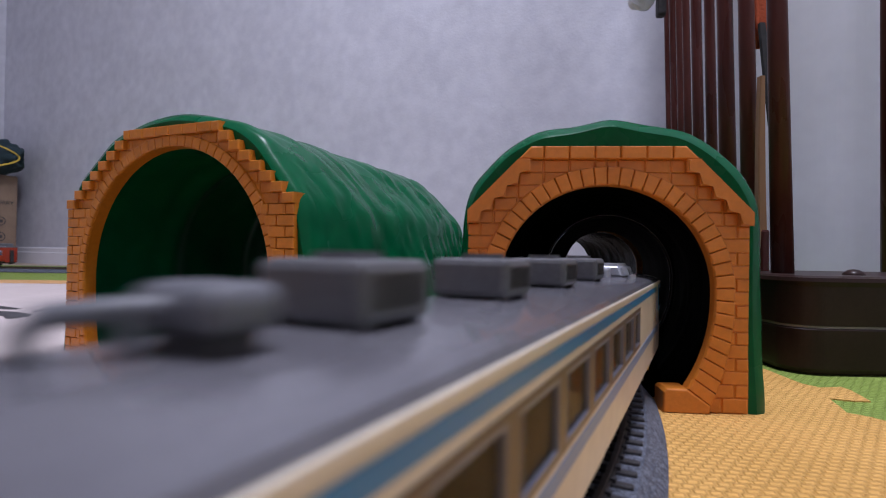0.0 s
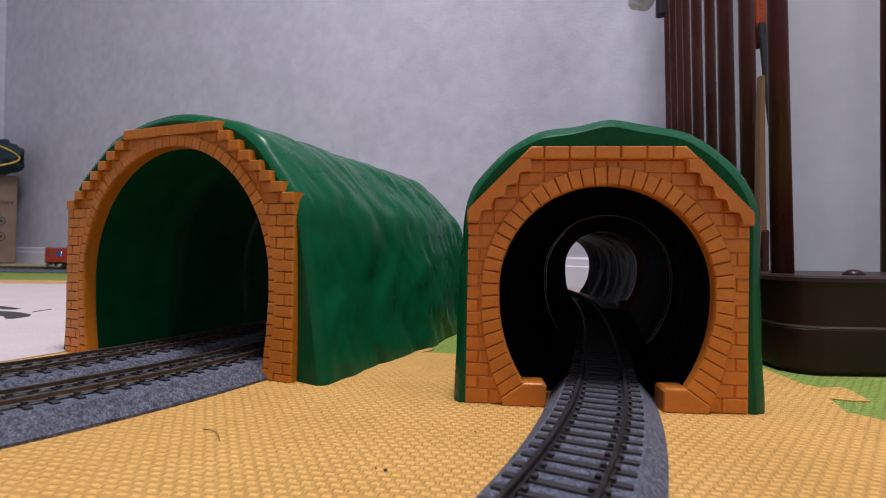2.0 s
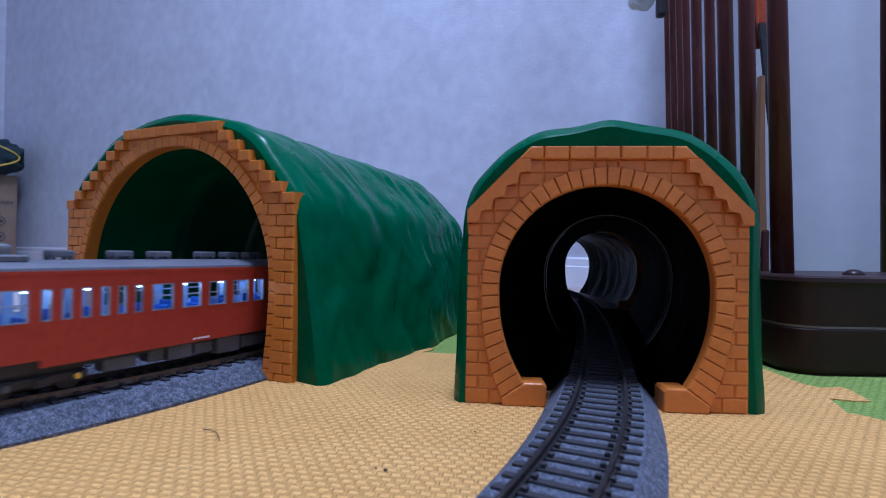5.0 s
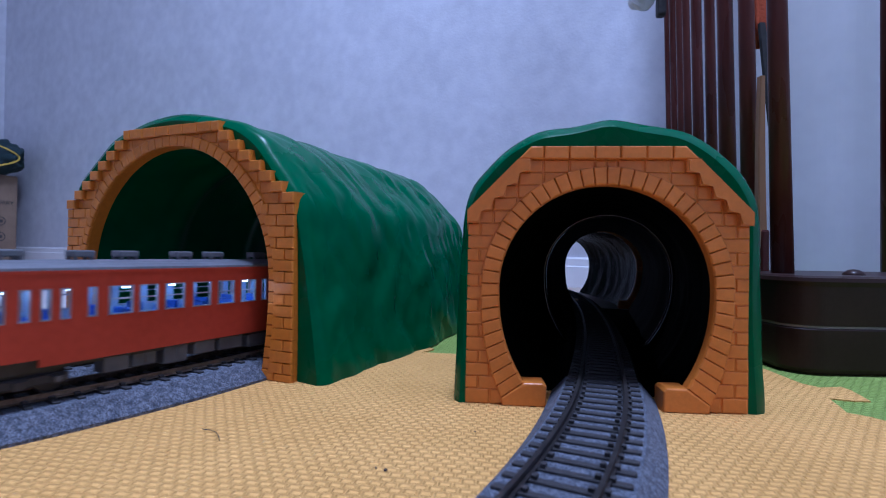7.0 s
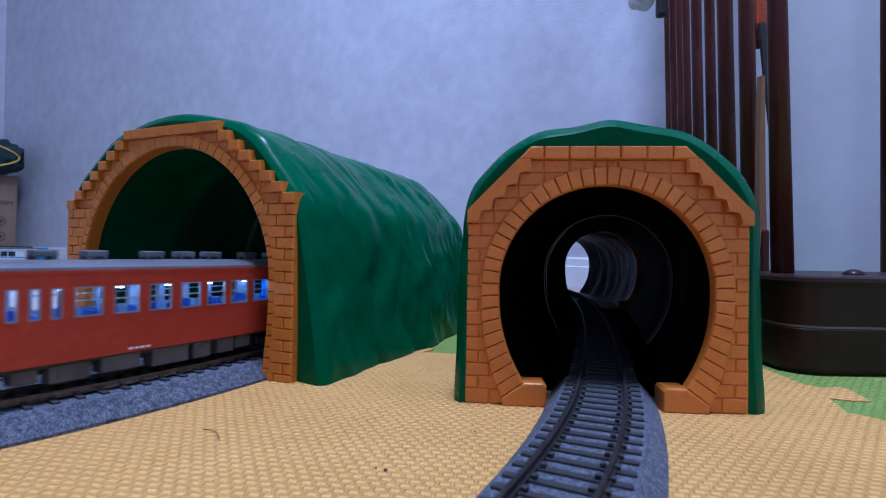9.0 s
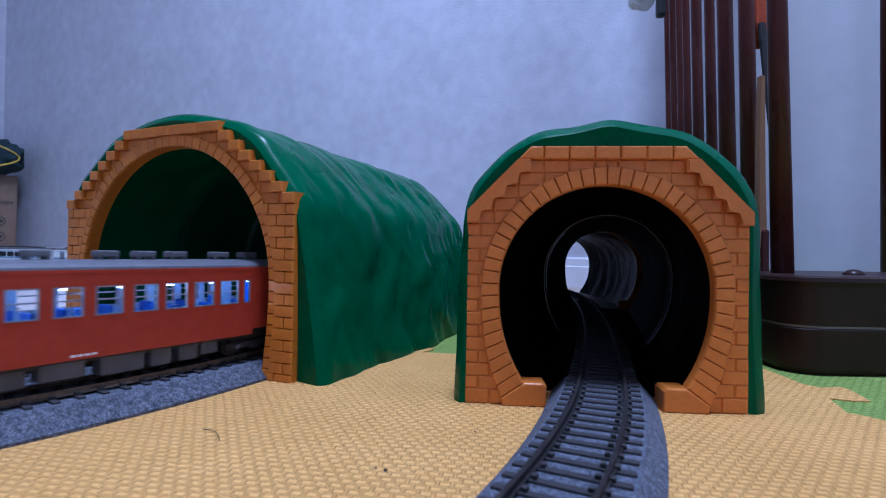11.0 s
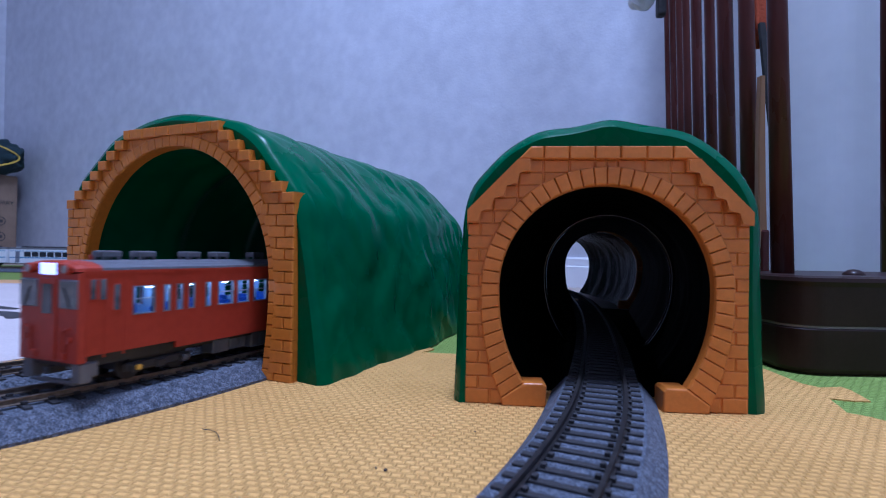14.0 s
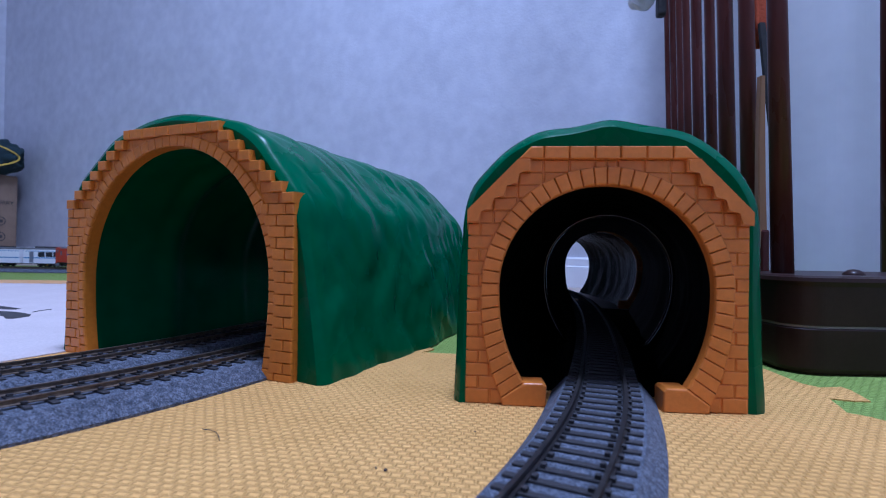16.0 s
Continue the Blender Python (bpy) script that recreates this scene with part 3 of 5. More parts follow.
def hill(parent, profile, arch, axis, length, n_s=64, rough=0.0022, seed=0.0, both_ends=True, start=-0.0004, lining="tunnel_shade", depth=0.003):
    """A moulded hill shell over the opening: outer skin, inner lining, rims. axis(d) gives x, y and heading in plan."""
    # even points along the profile
    cum = [0.0]
    for (x0, z0), (x1, z1) in zip(profile, profile[1:]):
        cum.append(cum[-1] + math.hypot(x1 - x0, z1 - z0))
    m = 96

    def on_profile(k):
        d = cum[-1] * k
        for i in range(len(cum) - 1):
            if d <= cum[i + 1] + 1e-9:
                f = (d - cum[i]) / (cum[i + 1] - cum[i])
                return profile[i][0] + f * (profile[i + 1][0] - profile[i][0]), profile[i][1] + f * (profile[i + 1][1] - profile[i][1])
        return profile[-1]

    base = [on_profile(j / m) for j in range(m + 1)]
    for _ in range(3):
        base = [base[0]] + [((a[0] + 2 * b[0] + c[0]) / 4, (a[1] + 2 * b[1] + c[1]) / 4) for a, b, c in zip(base, base[1:], base[2:])] + [base[-1]]
    line = arch.arch_line(0.0015, 44)[::-1]
    cum2 = [0.0]
    for (x0, z0), (x1, z1) in zip(line, line[1:]):
        cum2.append(cum2[-1] + math.hypot(x1 - x0, z1 - z0))
    inner_base = []
    for j in range(m + 1):
        d = cum2[-1] * j / m
        i = max(i for i in range(len(cum2)) if cum2[i] <= d + 1e-9)
        i = min(i, len(line) - 2)
        f = (d - cum2[i]) / max(1e-9, cum2[i + 1] - cum2[i])
        inner_base.append((line[i][0] + f * (line[i + 1][0] - line[i][0]), line[i][1] + f * (line[i + 1][1] - line[i][1])))

    def grid(points, inner):
        bm = bmesh.new()
        rows = []
        for i in range(n_s + 1):
            k = i / n_s
            lead = depth + 0.0005 if inner and start < 0 else start
            d = lead + (length - lead) * k
            x, y, h = axis(d)
            row = []
            for j, (u, z) in enumerate(points):
                a = math.atan2(z - 0.03, u)
                if inner:
                    w = 0.0030 * noise.noise((d * 24 + seed, a * 0.5, 5)) + 0.0009 * noise.noise((d * 70 + seed, a * 1.5, 8))
                    w = -abs(w)
                    if lining == "lining":
                        w -= 0.0035 * max(0.0, math.cos(d * 2 * math.pi / 0.062 + 0.8)) ** 3
                else:
                    fade = min(1.0, max(0.0, (d - start) / 0.012))
                    fold = noise.noise((d * 42 + seed + 0.35 * math.sin(z * 60), a * 2.8, seed + z * 16))
                    fold2 = noise.noise((d * 120 + seed + 0.6 * math.sin(z * 110), a * 4.5, seed + z * 30))
                    big = noise.noise((d * 18 + seed, a * 0.8, seed + 3))
                    w = fade * (rough * 0.9 * fold + rough * 0.38 * fold2 + rough * 1.5 * big)
                    w += fade * 0.0005 * min(1.0, max(0.0, (z - 0.05) / 0.04)) * noise.noise((d * 150 + seed, a * 9.0, seed + 2))
                    r = max(0.0, 1 - (d - start) / 0.008)
                    w -= 0.0045 * (1 - math.sqrt(max(0.0, 1 - r * r)))
                    w -= 0.45 * rough * fade * (1 - abs(fold)) ** 9
                    if both_ends and k > 0.9:
                        w -= 0.018 * ((k - 0.9) / 0.1) ** 2
                uu, zz = u + w * math.cos(a), z + w * math.sin(a)
                if j in (0, len(points) - 1):
                    zz = 0.0
                row.append(bm.verts.new((x + uu * math.sin(h), y - uu * math.cos(h), max(0.0, zz))))
            rows.append(row)
        for a, b in zip(rows, rows[1:]):
            for j in range(m):
                bm.faces.new((a[j], a[j + 1], b[j + 1], b[j]))
        return bm, rows

    bm, rows = grid(base, False)
    inv = parent.matrix_world.inverted()
    bm2, rows2 = grid(inner_base, True)
    # rim at the far end
    rims = []
    for r, q in ((rows[0], rows2[0]), (rows[-1], rows2[-1])):
        rim = bmesh.new()
        rims.append(rim)
        a = [rim.verts.new(v.co) for v in r]
        b = [rim.verts.new(v.co) for v in q]
        for j in range(m):
            rim.faces.new((a[j], a[j + 1], b[j + 1], b[j]))
    for b in (bm, bm2, *rims):
        bmesh.ops.transform(b, matrix=inv, verts=b.verts)
    part("hill_shell", bm, "hill", parent, "glossy moulded green plastic hill skin", smooth=True)
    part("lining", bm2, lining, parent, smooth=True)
    for rim in rims:
        part("rim", rim, "hill", parent)


def plan(x, y, heading):
    """The pose of a front whose way in has that heading."""
    return Matrix.Translation((x, y, 0)) @ Matrix.Rotation(radians(heading - 90), 4, "Z")


WIDE = Arch(0.0817, 0.1255, 0.0348, 7, 0.0053, 0.0668, 0.0695, 0.0450, 0.0040, 0.0025, 2.0, 0.0064)
NARROW = Arch(0.0556, 0.1050, 0.0303, 5, 0.0052, 0.0421, 0.0420, 0.0475, 0.0172, 0.0101, 2.3, 0.0077)
WIDE_HILL = [(-0.0895, 0), (-0.0880, 0.03), (-0.0868, 0.074), (-0.0785, 0.0990), (-0.0485, 0.1235), (-0.020, 0.1318), (0.001, 0.1335), (0.024, 0.1300), (0.0446, 0.1250),
             (0.0580, 0.1165), (0.0690, 0.1035), (0.0845, 0.0845), (0.090, 0.060), (0.096, 0.025), (0.099, 0)]
NARROW_HILL = [(-0.0618, 0), (-0.0608, 0.03), (-0.0586, 0.079), (-0.0556, 0.0900), (-0.0410, 0.1060), (-0.0280, 0.1130), (-0.0114, 0.1150), (0.0005, 0.1186), (0.0135, 0.1156), (0.0310, 0.1130),
               (0.0425, 0.1060), (0.0525, 0.0965), (0.0593, 0.0850), (0.0604, 0.076), (0.0612, 0.04), (0.0630, 0)]

wide_tunnel = thing("toy_tunnel", plan(-0.1433, 0.2678, 67.4), "long wide green plastic hill tunnel with an orange brick portal", "toy tunnel", "toy tunnels")
portal(WIDE, wide_tunnel, 0.0050, stones=58, seed=3, mat="brick_wide")
WIDE_AXIS = Way(-0.1433, 0.2678, 67.4, [(0.10, 0, 1), (0.3, 1.2, 1)], 0)
hill(wide_tunnel, WIDE_HILL, WIDE, WIDE_AXIS.at, 0.235, n_s=120, rough=0.0024, seed=2.3, lining="lining", depth=0.005)

narrow_tunnel = thing("toy_tunnel", plan(0.0653, 0.2049, 85.0), "narrow green plastic hill tunnel with an orange brick portal", "toy tunnel", "toy tunnels")
portal(NARROW, narrow_tunnel, 0.003, stones=46, seed=5, stepped=False, foot_in=0.0225, foot_top=0.0096)


def narrow_axis(d):
    k = min(1, d / 0.05)
    return 0.0653 + d * math.cos(radians(72)), 0.2049 + d * math.sin(radians(72)), radians(85 - 11 * k)


def tunnel_floor_shade(parent, axis, d0, d1, half):
    """A thin dark sheet added under the track, standing for the shade inside a tunnel."""
    bm = bmesh.new()
    rows = []
    for i in range(13):
        x, y, h = axis(d0 + (d1 - d0) * i / 12)
        rows.append([bm.verts.new((x + u * math.sin(h), y - u * math.cos(h), z)) for u, z in ((-half, 0.0001), (half, 0.0001), (half, 0.0009), (-half, 0.0009))])
    for a, b in zip(rows, rows[1:]):
        for j in range(4):
            bm.faces.new((a[j], a[(j + 1) % 4], b[(j + 1) % 4], b[j]))
    bm.faces.new(rows[0])
    bm.faces.new(rows[-1][::-1])
    bmesh.ops.transform(bm, matrix=parent.matrix_world.inverted(), verts=bm.verts)
    part("floor_plate", bm, "tunnel_shade", parent, "added dark sheet standing for shade on the tunnel floor")


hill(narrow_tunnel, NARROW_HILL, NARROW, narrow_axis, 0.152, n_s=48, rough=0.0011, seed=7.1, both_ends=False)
tunnel_floor_shade(narrow_tunnel, narrow_axis, 0.022, 0.152, 0.030)
mid_tunnel = thing("toy_tunnel", plan(0.1123, 0.3494, 73), "middle green plastic hill tunnel without a visible front", "toy tunnel", "toy tunnels")
MID_AXIS = Way(0.1123, 0.3494, 73, [(0.3, 0, 1)], 0)
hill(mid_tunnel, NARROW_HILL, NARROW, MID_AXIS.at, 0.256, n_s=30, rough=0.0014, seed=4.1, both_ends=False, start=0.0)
tunnel_floor_shade(mid_tunnel, MID_AXIS.at, 0.002, 0.250, 0.030)
end_tunnel = thing("toy_tunnel", plan(0.184, 0.600, 78), "last green plastic hill tunnel with an orange brick portal", "toy tunnel", "toy tunnels")
portal(NARROW, end_tunnel, 0.003, stones=46, seed=8, stepped=False, foot_in=0.0225, foot_top=0.0096)
END_AXIS = Way(0.184, 0.600, 78, [(0.4, 0.9, 1)], 0)
hill(end_tunnel, NARROW_HILL, NARROW, END_AXIS.at, 0.250, n_s=40, rough=0.0014, seed=1.1, both_ends=False, lining="shaded_lining")
bm = bmesh.new()
ribbon(bm, NARROW.arch_line(-0.0016, 60), NARROW.arch_line(0.0012, 60), -0.0014, 0.0014)
rim_ring = part("end_ring", bm, "gloss_black", narrow_tunnel, "glossy black ring at the inner end", smooth=True)
x, y, h = narrow_axis(0.1515)
rim_ring.matrix_basis = narrow_tunnel.matrix_world.inverted() @ plan(x, y, math.degrees(h))

# ---------------------------------------------------------------- trains


def prism_x(bm, pts, x0, x1, shrink=1.0, lower=0.0):
    """An outline (y, z) from x0 to x1, drawn in at x1."""
    cz = min(p[1] for p in pts)
    a = [bm.verts.new((x0, y, z)) for y, z in pts]
    b = [bm.verts.new((x1, y * shrink, cz + (z - cz) * (shrink - lower))) for y, z in pts]
    n = len(pts)
    bm.faces.new(a)
    bm.faces.new(b[::-1])
    for i in range(n):
        bm.faces.new((a[i], b[i], b[(i + 1) % n], a[(i + 1) % n]))


def wall_with_openings(x0, x1, y0, y1, z0, z1, holes, zw0, zw1):
    """One side of a car: a plate with square openings (xa, xb) between zw0 and zw1."""
    bm = bmesh.new()
    box(bm, x0, x1, y0, y1, z0, zw0)
    box(bm, x0, x1, y0, y1, zw1, z1)
    x = x0
    for a, b in sorted(holes):
        if a > x:
            box(bm, x, a, y0, y1, zw0, zw1)
        x = b
    box(bm, x, x1, y0, y1, zw0, zw1)
    bmesh.ops.remove_doubles(bm, verts=bm.verts, dist=1e-6)
    return bm


def side_window(parent, a, b, y, out, z0, z1, mat_pane, sash=True, bars=0):
    """A framed window of a car; out is the way outwards (+1 or -1)."""
    t = 0.0005
    bm = bmesh.new()
    ya, yb = sorted((y - out * 0.0008, y + out * 0.00025))
    box(bm, a, b, ya, yb, z0, z0 + t)
    box(bm, a, b, ya, yb, z1 - t, z1)
    box(bm, a, a + t, ya, yb, z0 + t, z1 - t)
    box(bm, b - t, b, ya, yb, z0 + t, z1 - t)
    if sash and b - a > 0.0075:
        zm = z0 + (z1 - z0) * 0.52
        box(bm, a + t, b - t, ya, yb - 0.0001, zm, zm + 0.0005)
    win = part("window", bm, "frame", parent, "light alloy window frame")
    bm = boxed(a + t, b - t, y - out * 0.0006 - 0.0001, y - out * 0.0006 + 0.0001, z0 + t, z1 - t)
    pane = part("pane", bm, mat_pane, win)
    pane.visible_shadow = False
    return win


def bogie(car, x, half, wheel_r=0.0052):
    bm = bmesh.new()
    for side in (-1, 1):
        y0, y1 = sorted((side * (half - 0.0035), side * (half - 0.0055)))
        box(bm, x - 0.015, x + 0.015, y0, y1, 0.0035, 0.0068, 0.0005)
        for dx in (-0.011, 0.0, 0.011):
            ya, yb = sorted((side * (half - 0.0026), side * (half - 0.0036)))
            box(bm, x + dx - 0.0022, x + dx + 0.0022, ya, yb, 0.0030, 0.0062, 0.0004)
    box(bm, x - 0.012, x + 0.012, -half + 0.0052, half - 0.0052, 0.0030, 0.0096)
    b = part("bogie", bm, "dark", car, "black bogie frame")
    for dx in (-0.0105, 0.0105):
        for side in (-1, 1):
            bm = bmesh.new()
            y = side * 0.0074
            rod(bm, (x + dx, y - 0.0011, wheel_r), (x + dx, y + 0.0011, wheel_r), wheel_r, 20)
            part("wheel", bm, "dark", b)
            bm = bmesh.new()
            rod(bm, (x + dx, side * (half - 0.0025), 0.0050), (x + dx, side * (half - 0.0016), 0.0050), 0.0011, 10)
            part("axle_cap", bm, "yellow" if dx > 0 else "under", b)
    return b


def underfloor(car, x0, x1, half, seed):
    rnd = random.Random(seed)
    x = x0
    while x < x1 - 0.008:
        w = rnd.uniform(0.006, 0.017)
        d = rnd.uniform(0.0, 0.0014)
        z0 = rnd.uniform(0.0022, 0.0045)
        for side in (-1, 1):
            y0, y1 = sorted((side * (half - 0.0022 - d), side * (half - 0.0095)))
            bm = boxed(x, min(x + w, x1), y0, y1, z0, 0.0098, bevel=0.0005)
            if rnd.random() < 0.5:
                box(bm, x + w * 0.2, x + w * 0.5, side * (half - 0.0022 - d) - 0.0003, side * (half - 0.0022 - d) + 0.0003, z0 + 0.001, 0.0085)
            part("underfloor_box", bm, "under", car, "grey underfloor equipment box")
        x += w + rnd.uniform(0.0015, 0.005)


def roof_vent(car, x, z, mat="grey_part", length=0.0080):
    bm = bmesh.new()
    box(bm, x - length / 2, x + length / 2, -0.0030, 0.0030, z + 0.0010, z + 0.0036, 0.0006, 2)
    for dx in (-1, 1):
        for dy in (-1, 1):
            box(bm, x + dx * length * 0.36 - 0.0007, x + dx * length * 0.36 + 0.0007, dy * 0.0022 - 0.0006, dy * 0.0022 + 0.0006, z - 0.0008, z + 0.0014)
    part("roof_vent", bm, mat, car, "grey roof ventilator")


def red_car(length, box_end, name_label, seed=1, lead=False):
    """A vermilion diesel railcar: driving cab at +x, plain end at -x. Rail top is z = 0."""
    car = thing("railcar", Matrix(), name_label, "model railcar", "vermilion model railcars")
    h, half = length / 2, 0.0160
    zb, z0, z1, ze = 0.0106, 0.0253, 0.0360, 0.0420
    k = length / 0.2025
    if box_end:
        cab = [(1.3, 3.9, 0.0328, 0.0392), (7.4, 10.4, 0.0275, 0.0372)]
        ahead = [(18.3, 28.0), (39.8, 43.2), (46, 55.4), (58.4, 67.8), (70.8, 80.2)]
    else:
        cab = [(1.8, 4.4, 0.0318, 0.0392), (5.2, 8.2, 0.0315, 0.0392), (10.5, 13.4, 0.0275, 0.0372)]
        ahead = [(18.3, 27.9), (31.7, 35.0), (37.9, 41.2), (44, 47.3), (53, 56.3), (60.3, 69.8), (72.2, 80.2)]
    if lead:
        ahead = [(18.6, 28.4), (30.9, 34.3), (38.4, 41.8), (45.4, 48.8), (52.4, 55.8), (60.4, 69.8), (73.6, 80.4)]
    behind = [(5.0, 14.4), (18.8, 28.2)] + [(31.6 + 6.3 * i, 34.9 + 6.3 * i) for i in range(6)] + [(70.2 + 13.25 * i, 79.6 + 13.25 * i) for i in range(4)]
    cab = [(h - b * k * MM, h - a * k * MM, lo, hi) for a, b, lo, hi in cab]
    wins = [(h - b * k * MM, h - a * k * MM) for a, b in ahead] + [(-h + a * k * MM, -h + b * k * MM) for a, b in behind]
    for side in (-1, 1):
        y0, y1 = sorted((side * half, side * (half - 0.0009)))
        body = part("body_side", wall_with_openings(-h, h - 0.0008, y0, y1, zb + 0.0022, ze, wins, z0, z1), "red", car)
        part("side_skirt", boxed(-h + 0.032 * k, h - 0.038 * k, *sorted((side * half, side * (half - 0.0009))), zb - 0.0004, zb + 0.0022), "red", body)
        for a, b in wins:
            side_window(car, a, b, side * half, side, z0, z1, "glass")
        for a, b, lo, hi in cab:
            ya, yb = sorted((side * (half - 0.0003), side * (half + 0.00018)))
            part("cab_window_rim", boxed(a, b, ya, yb, lo, hi, bevel=0.0001), "red", body)
            ya, yb = sorted((side * (half - 0.0003), side * (half + 0.00026)))
            part("cab_window", boxed(a + 0.0003, b - 0.0003, ya, yb, lo + 0.0003, hi - 0.0003, bevel=0.0001), "lit_cab_glass", body, "cab side window, lit cab put into its colour")
        # door panel beside the cab
        bm = bmesh.new()
        ya, yb = sorted((side * (half + 0.0002), side * (half - 0.0002)))
        for x in (h - 0.0150 * k, h - 0.0075 * k):
            box(bm, x - 0.0003, x + 0.0003, ya, yb, zb + 0.001, z1 + 0.002)
        part("door", bm, "red", body)
        bm = boxed(-h, h, ya, yb, ze - 0.0012, ze - 0.0002)
        part("rain_gutter", bm, "red", body)
    # ends
    bm = bmesh.new()
    box(bm, -h - 0.0003, -h + 0.0008, -half + 0.0009, half - 0.0009, zb, ze)
    end = part("plain_end", bm, "red", car)
    part("gangway", boxed(-h - 0.0024, -h - 0.0003, -0.0052, 0.0052, 0.0106, 0.0370, bevel=0.0006), "dark", end, "dark folding gangway bellows")
    bm = bmesh.new()
    for z in (0.014, 0.019, 0.024, 0.029, 0.034):
        box(bm, -h - 0.0012, -h - 0.0003, -0.0140, -0.0095, z, z + 0.0007)
    box(bm, -h - 0.0014, -h - 0.0003, -0.0143, -0.0138, 0.011, 0.037)
    box(bm, -h - 0.0014, -h - 0.0003, -0.0098, -0.0093, 0.011, 0.037)
    part("ladder", bm, "red", end)
    # cab face, slightly drawn in
    bm = bmesh.new()
    prism_x(bm, [(-half + 0.0001, zb), (half - 0.0001, zb), (half - 0.0001, ze), (-half + 0.0001, ze)], h - 0.0012, h + 0.0014, 0.965)
    face = part("cab_front", bm, "red", car)
    xf = h + 0.0014
    for side in (-1, 1):
        y0, y1 = sorted((side * 0.0054, side * 0.0154))
        part("windscreen_frame", boxed(xf - 0.0014, xf + 0.0003, y0, y1, 0.0286, 0.0392, bevel=0.0006), "frame", face)
        part("windscreen", boxed(xf - 0.0001, xf + 0.0006, y0 + 0.0007, y1 - 0.0007, 0.0295, 0.0383), "lit_cab_glass", face, "cab windscreen, lit cab put into its blue-grey colour")
        bm = bmesh.new()
        rod(bm, (xf + 0.0008, side * 0.0125, 0.0290), (xf + 0.0008, side * 0.0088, 0.0360), 0.00025, 6)
        part("wiper", bm, "dark", face)
        bm = bmesh.new()
        rod(bm, (xf - 0.002, side * 0.0098, 0.0424), (xf + 0.0012, side * 0.0098, 0.0424), 0.0019, 16)
        part("lamp_ring", bm, "red", face)
        bm = bmesh.new()
        rod(bm, (xf + 0.0010, side * 0.0098, 0.0424), (xf + 0.0015, side * 0.0098, 0.0424), 0.0014, 16)
        part("lens", bm, "lens", face, "dull round lamp lens")
        bm = bmesh.new()
        rod(bm, (xf - 0.0005, side * 0.0112, 0.0185), (xf + 0.0009, side * 0.0112, 0.0185), 0.0012, 12)
        part("tail_lamp", bm, "red", face)
        bm = bmesh.new()
        rod(bm, (xf + 0.0006, side * 0.0085, 0.0135), (xf + 0.0006, side * 0.0085, 0.0215), 0.0004, 6)
        rod(bm, (xf + 0.0006, side * 0.0085, 0.0215), (xf + 0.0006, side * 0.0120, 0.0225), 0.0004, 6)
        box(bm, xf - 0.0002, xf + 0.0009, side * 0.0075 - 0.0010, side * 0.0075 + 0.0022, 0.0115, 0.0140, 0.0003)
        part("hose", bm, "red", face)
    part("gangway_door", boxed(xf - 0.0003, xf + 0.0005, -0.0044, 0.0044, 0.0112, 0.0392, bevel=0.0002), "red", face)
    part("door_window", boxed(xf + 0.0003, xf + 0.0008, -0.0026, 0.0026, 0.0270, 0.0372), "dark_glass", face, "dark gangway door window")
    part("sign_box", boxed(xf - 0.0030, xf + 0.0002, -0.0052, 0.0052, 0.0398, 0.0452, bevel=0.0006), "red", face)
    part("destination_sign", boxed(xf - 0.0004, xf + 0.0006, -0.0043, 0.0043, 0.0404, 0.0444, bevel=0.0003), "sign", face, "lit white destination sign")
    # roof
    prof = [(-half, ze - 0.0004), (half, ze - 0.0004), (half * 0.985, ze + 0.0009), (half * 0.86, ze + 0.0021), (half * 0.62, ze + 0.0029), (half * 0.3, ze + 0.0033),
            (-half * 0.3, ze + 0.0033), (-half * 0.62, ze + 0.0029), (-half * 0.86, ze + 0.0021), (-half * 0.985, ze + 0.0009)]
    bm = bmesh.new()
    prism_x(bm, prof, -h, h - 0.0065 * k)
    roof = part("roof", bm, "grey_roof", car, "matt grey roof")
    bm = bmesh.new()
    prism_x(bm, prof, h - 0.0065 * k, h - 0.0005, 0.985)
    prism_x(bm, [(y * 0.985, ze - 0.0004 + (z - ze + 0.0004) * 0.985) for y, z in prof], h - 0.0005, h + 0.0018, 0.93, 0.22)
    part("cab_roof", bm, "red", car)
    if box_end:
        spots = [-h + v * k * MM for v in (45, 67, 84, 107)] + [h - v * k * MM for v in (81, 67, 46, 30)]
    else:
        spots = [-h + v * MM for v in (12, 33, 53, 80, 97, 122, 139, 162, 177)]
    for x in spots:
        roof_vent(roof, x, ze + 0.0033)
    bm = bmesh.new()
    rod(bm, (h - 0.016 * k, -0.004, ze + 0.0025), (h - 0.016 * k, -0.004, ze + 0.0052), 0.0009, 8, 0.0006)
    part("whistle", bm, "red", roof)
    if box_end:
        bm = boxed(-h + 0.003, -h + 0.027 * k, -0.0092, 0.0092, ze + 0.0022, ze + 0.0088, bevel=0.0016, segments=3)
        part("roof_tank", bm, "grey_part", roof, "large grey rounded roof tank")
        part("tank_valve", boxed(-h + 0.021 * k, -h + 0.031 * k, -0.0105, -0.0060, ze + 0.0026, ze + 0.0052, bevel=0.0006), "grey_part", car)
    # below
    bogie(car, h - 0.034 * k, half)
    bogie(car, -h + 0.034 * k, half)
    underfloor(car, -h + 0.054 * k, h - 0.054 * k, half, seed)
    part("underframe", boxed(-h + 0.001, h - 0.001, -half + 0.003, half - 0.003, 0.0085, 0.0125), "dark", car)
    bm = bmesh.new()
    for side in (-1, 1):
        y0, y1 = sorted((side * (half - 0.0005), side * (half - 0.0055)))
        box(bm, h - 0.004, h + 0.0004, y0, y1, 0.0034, zb, 0.0006)
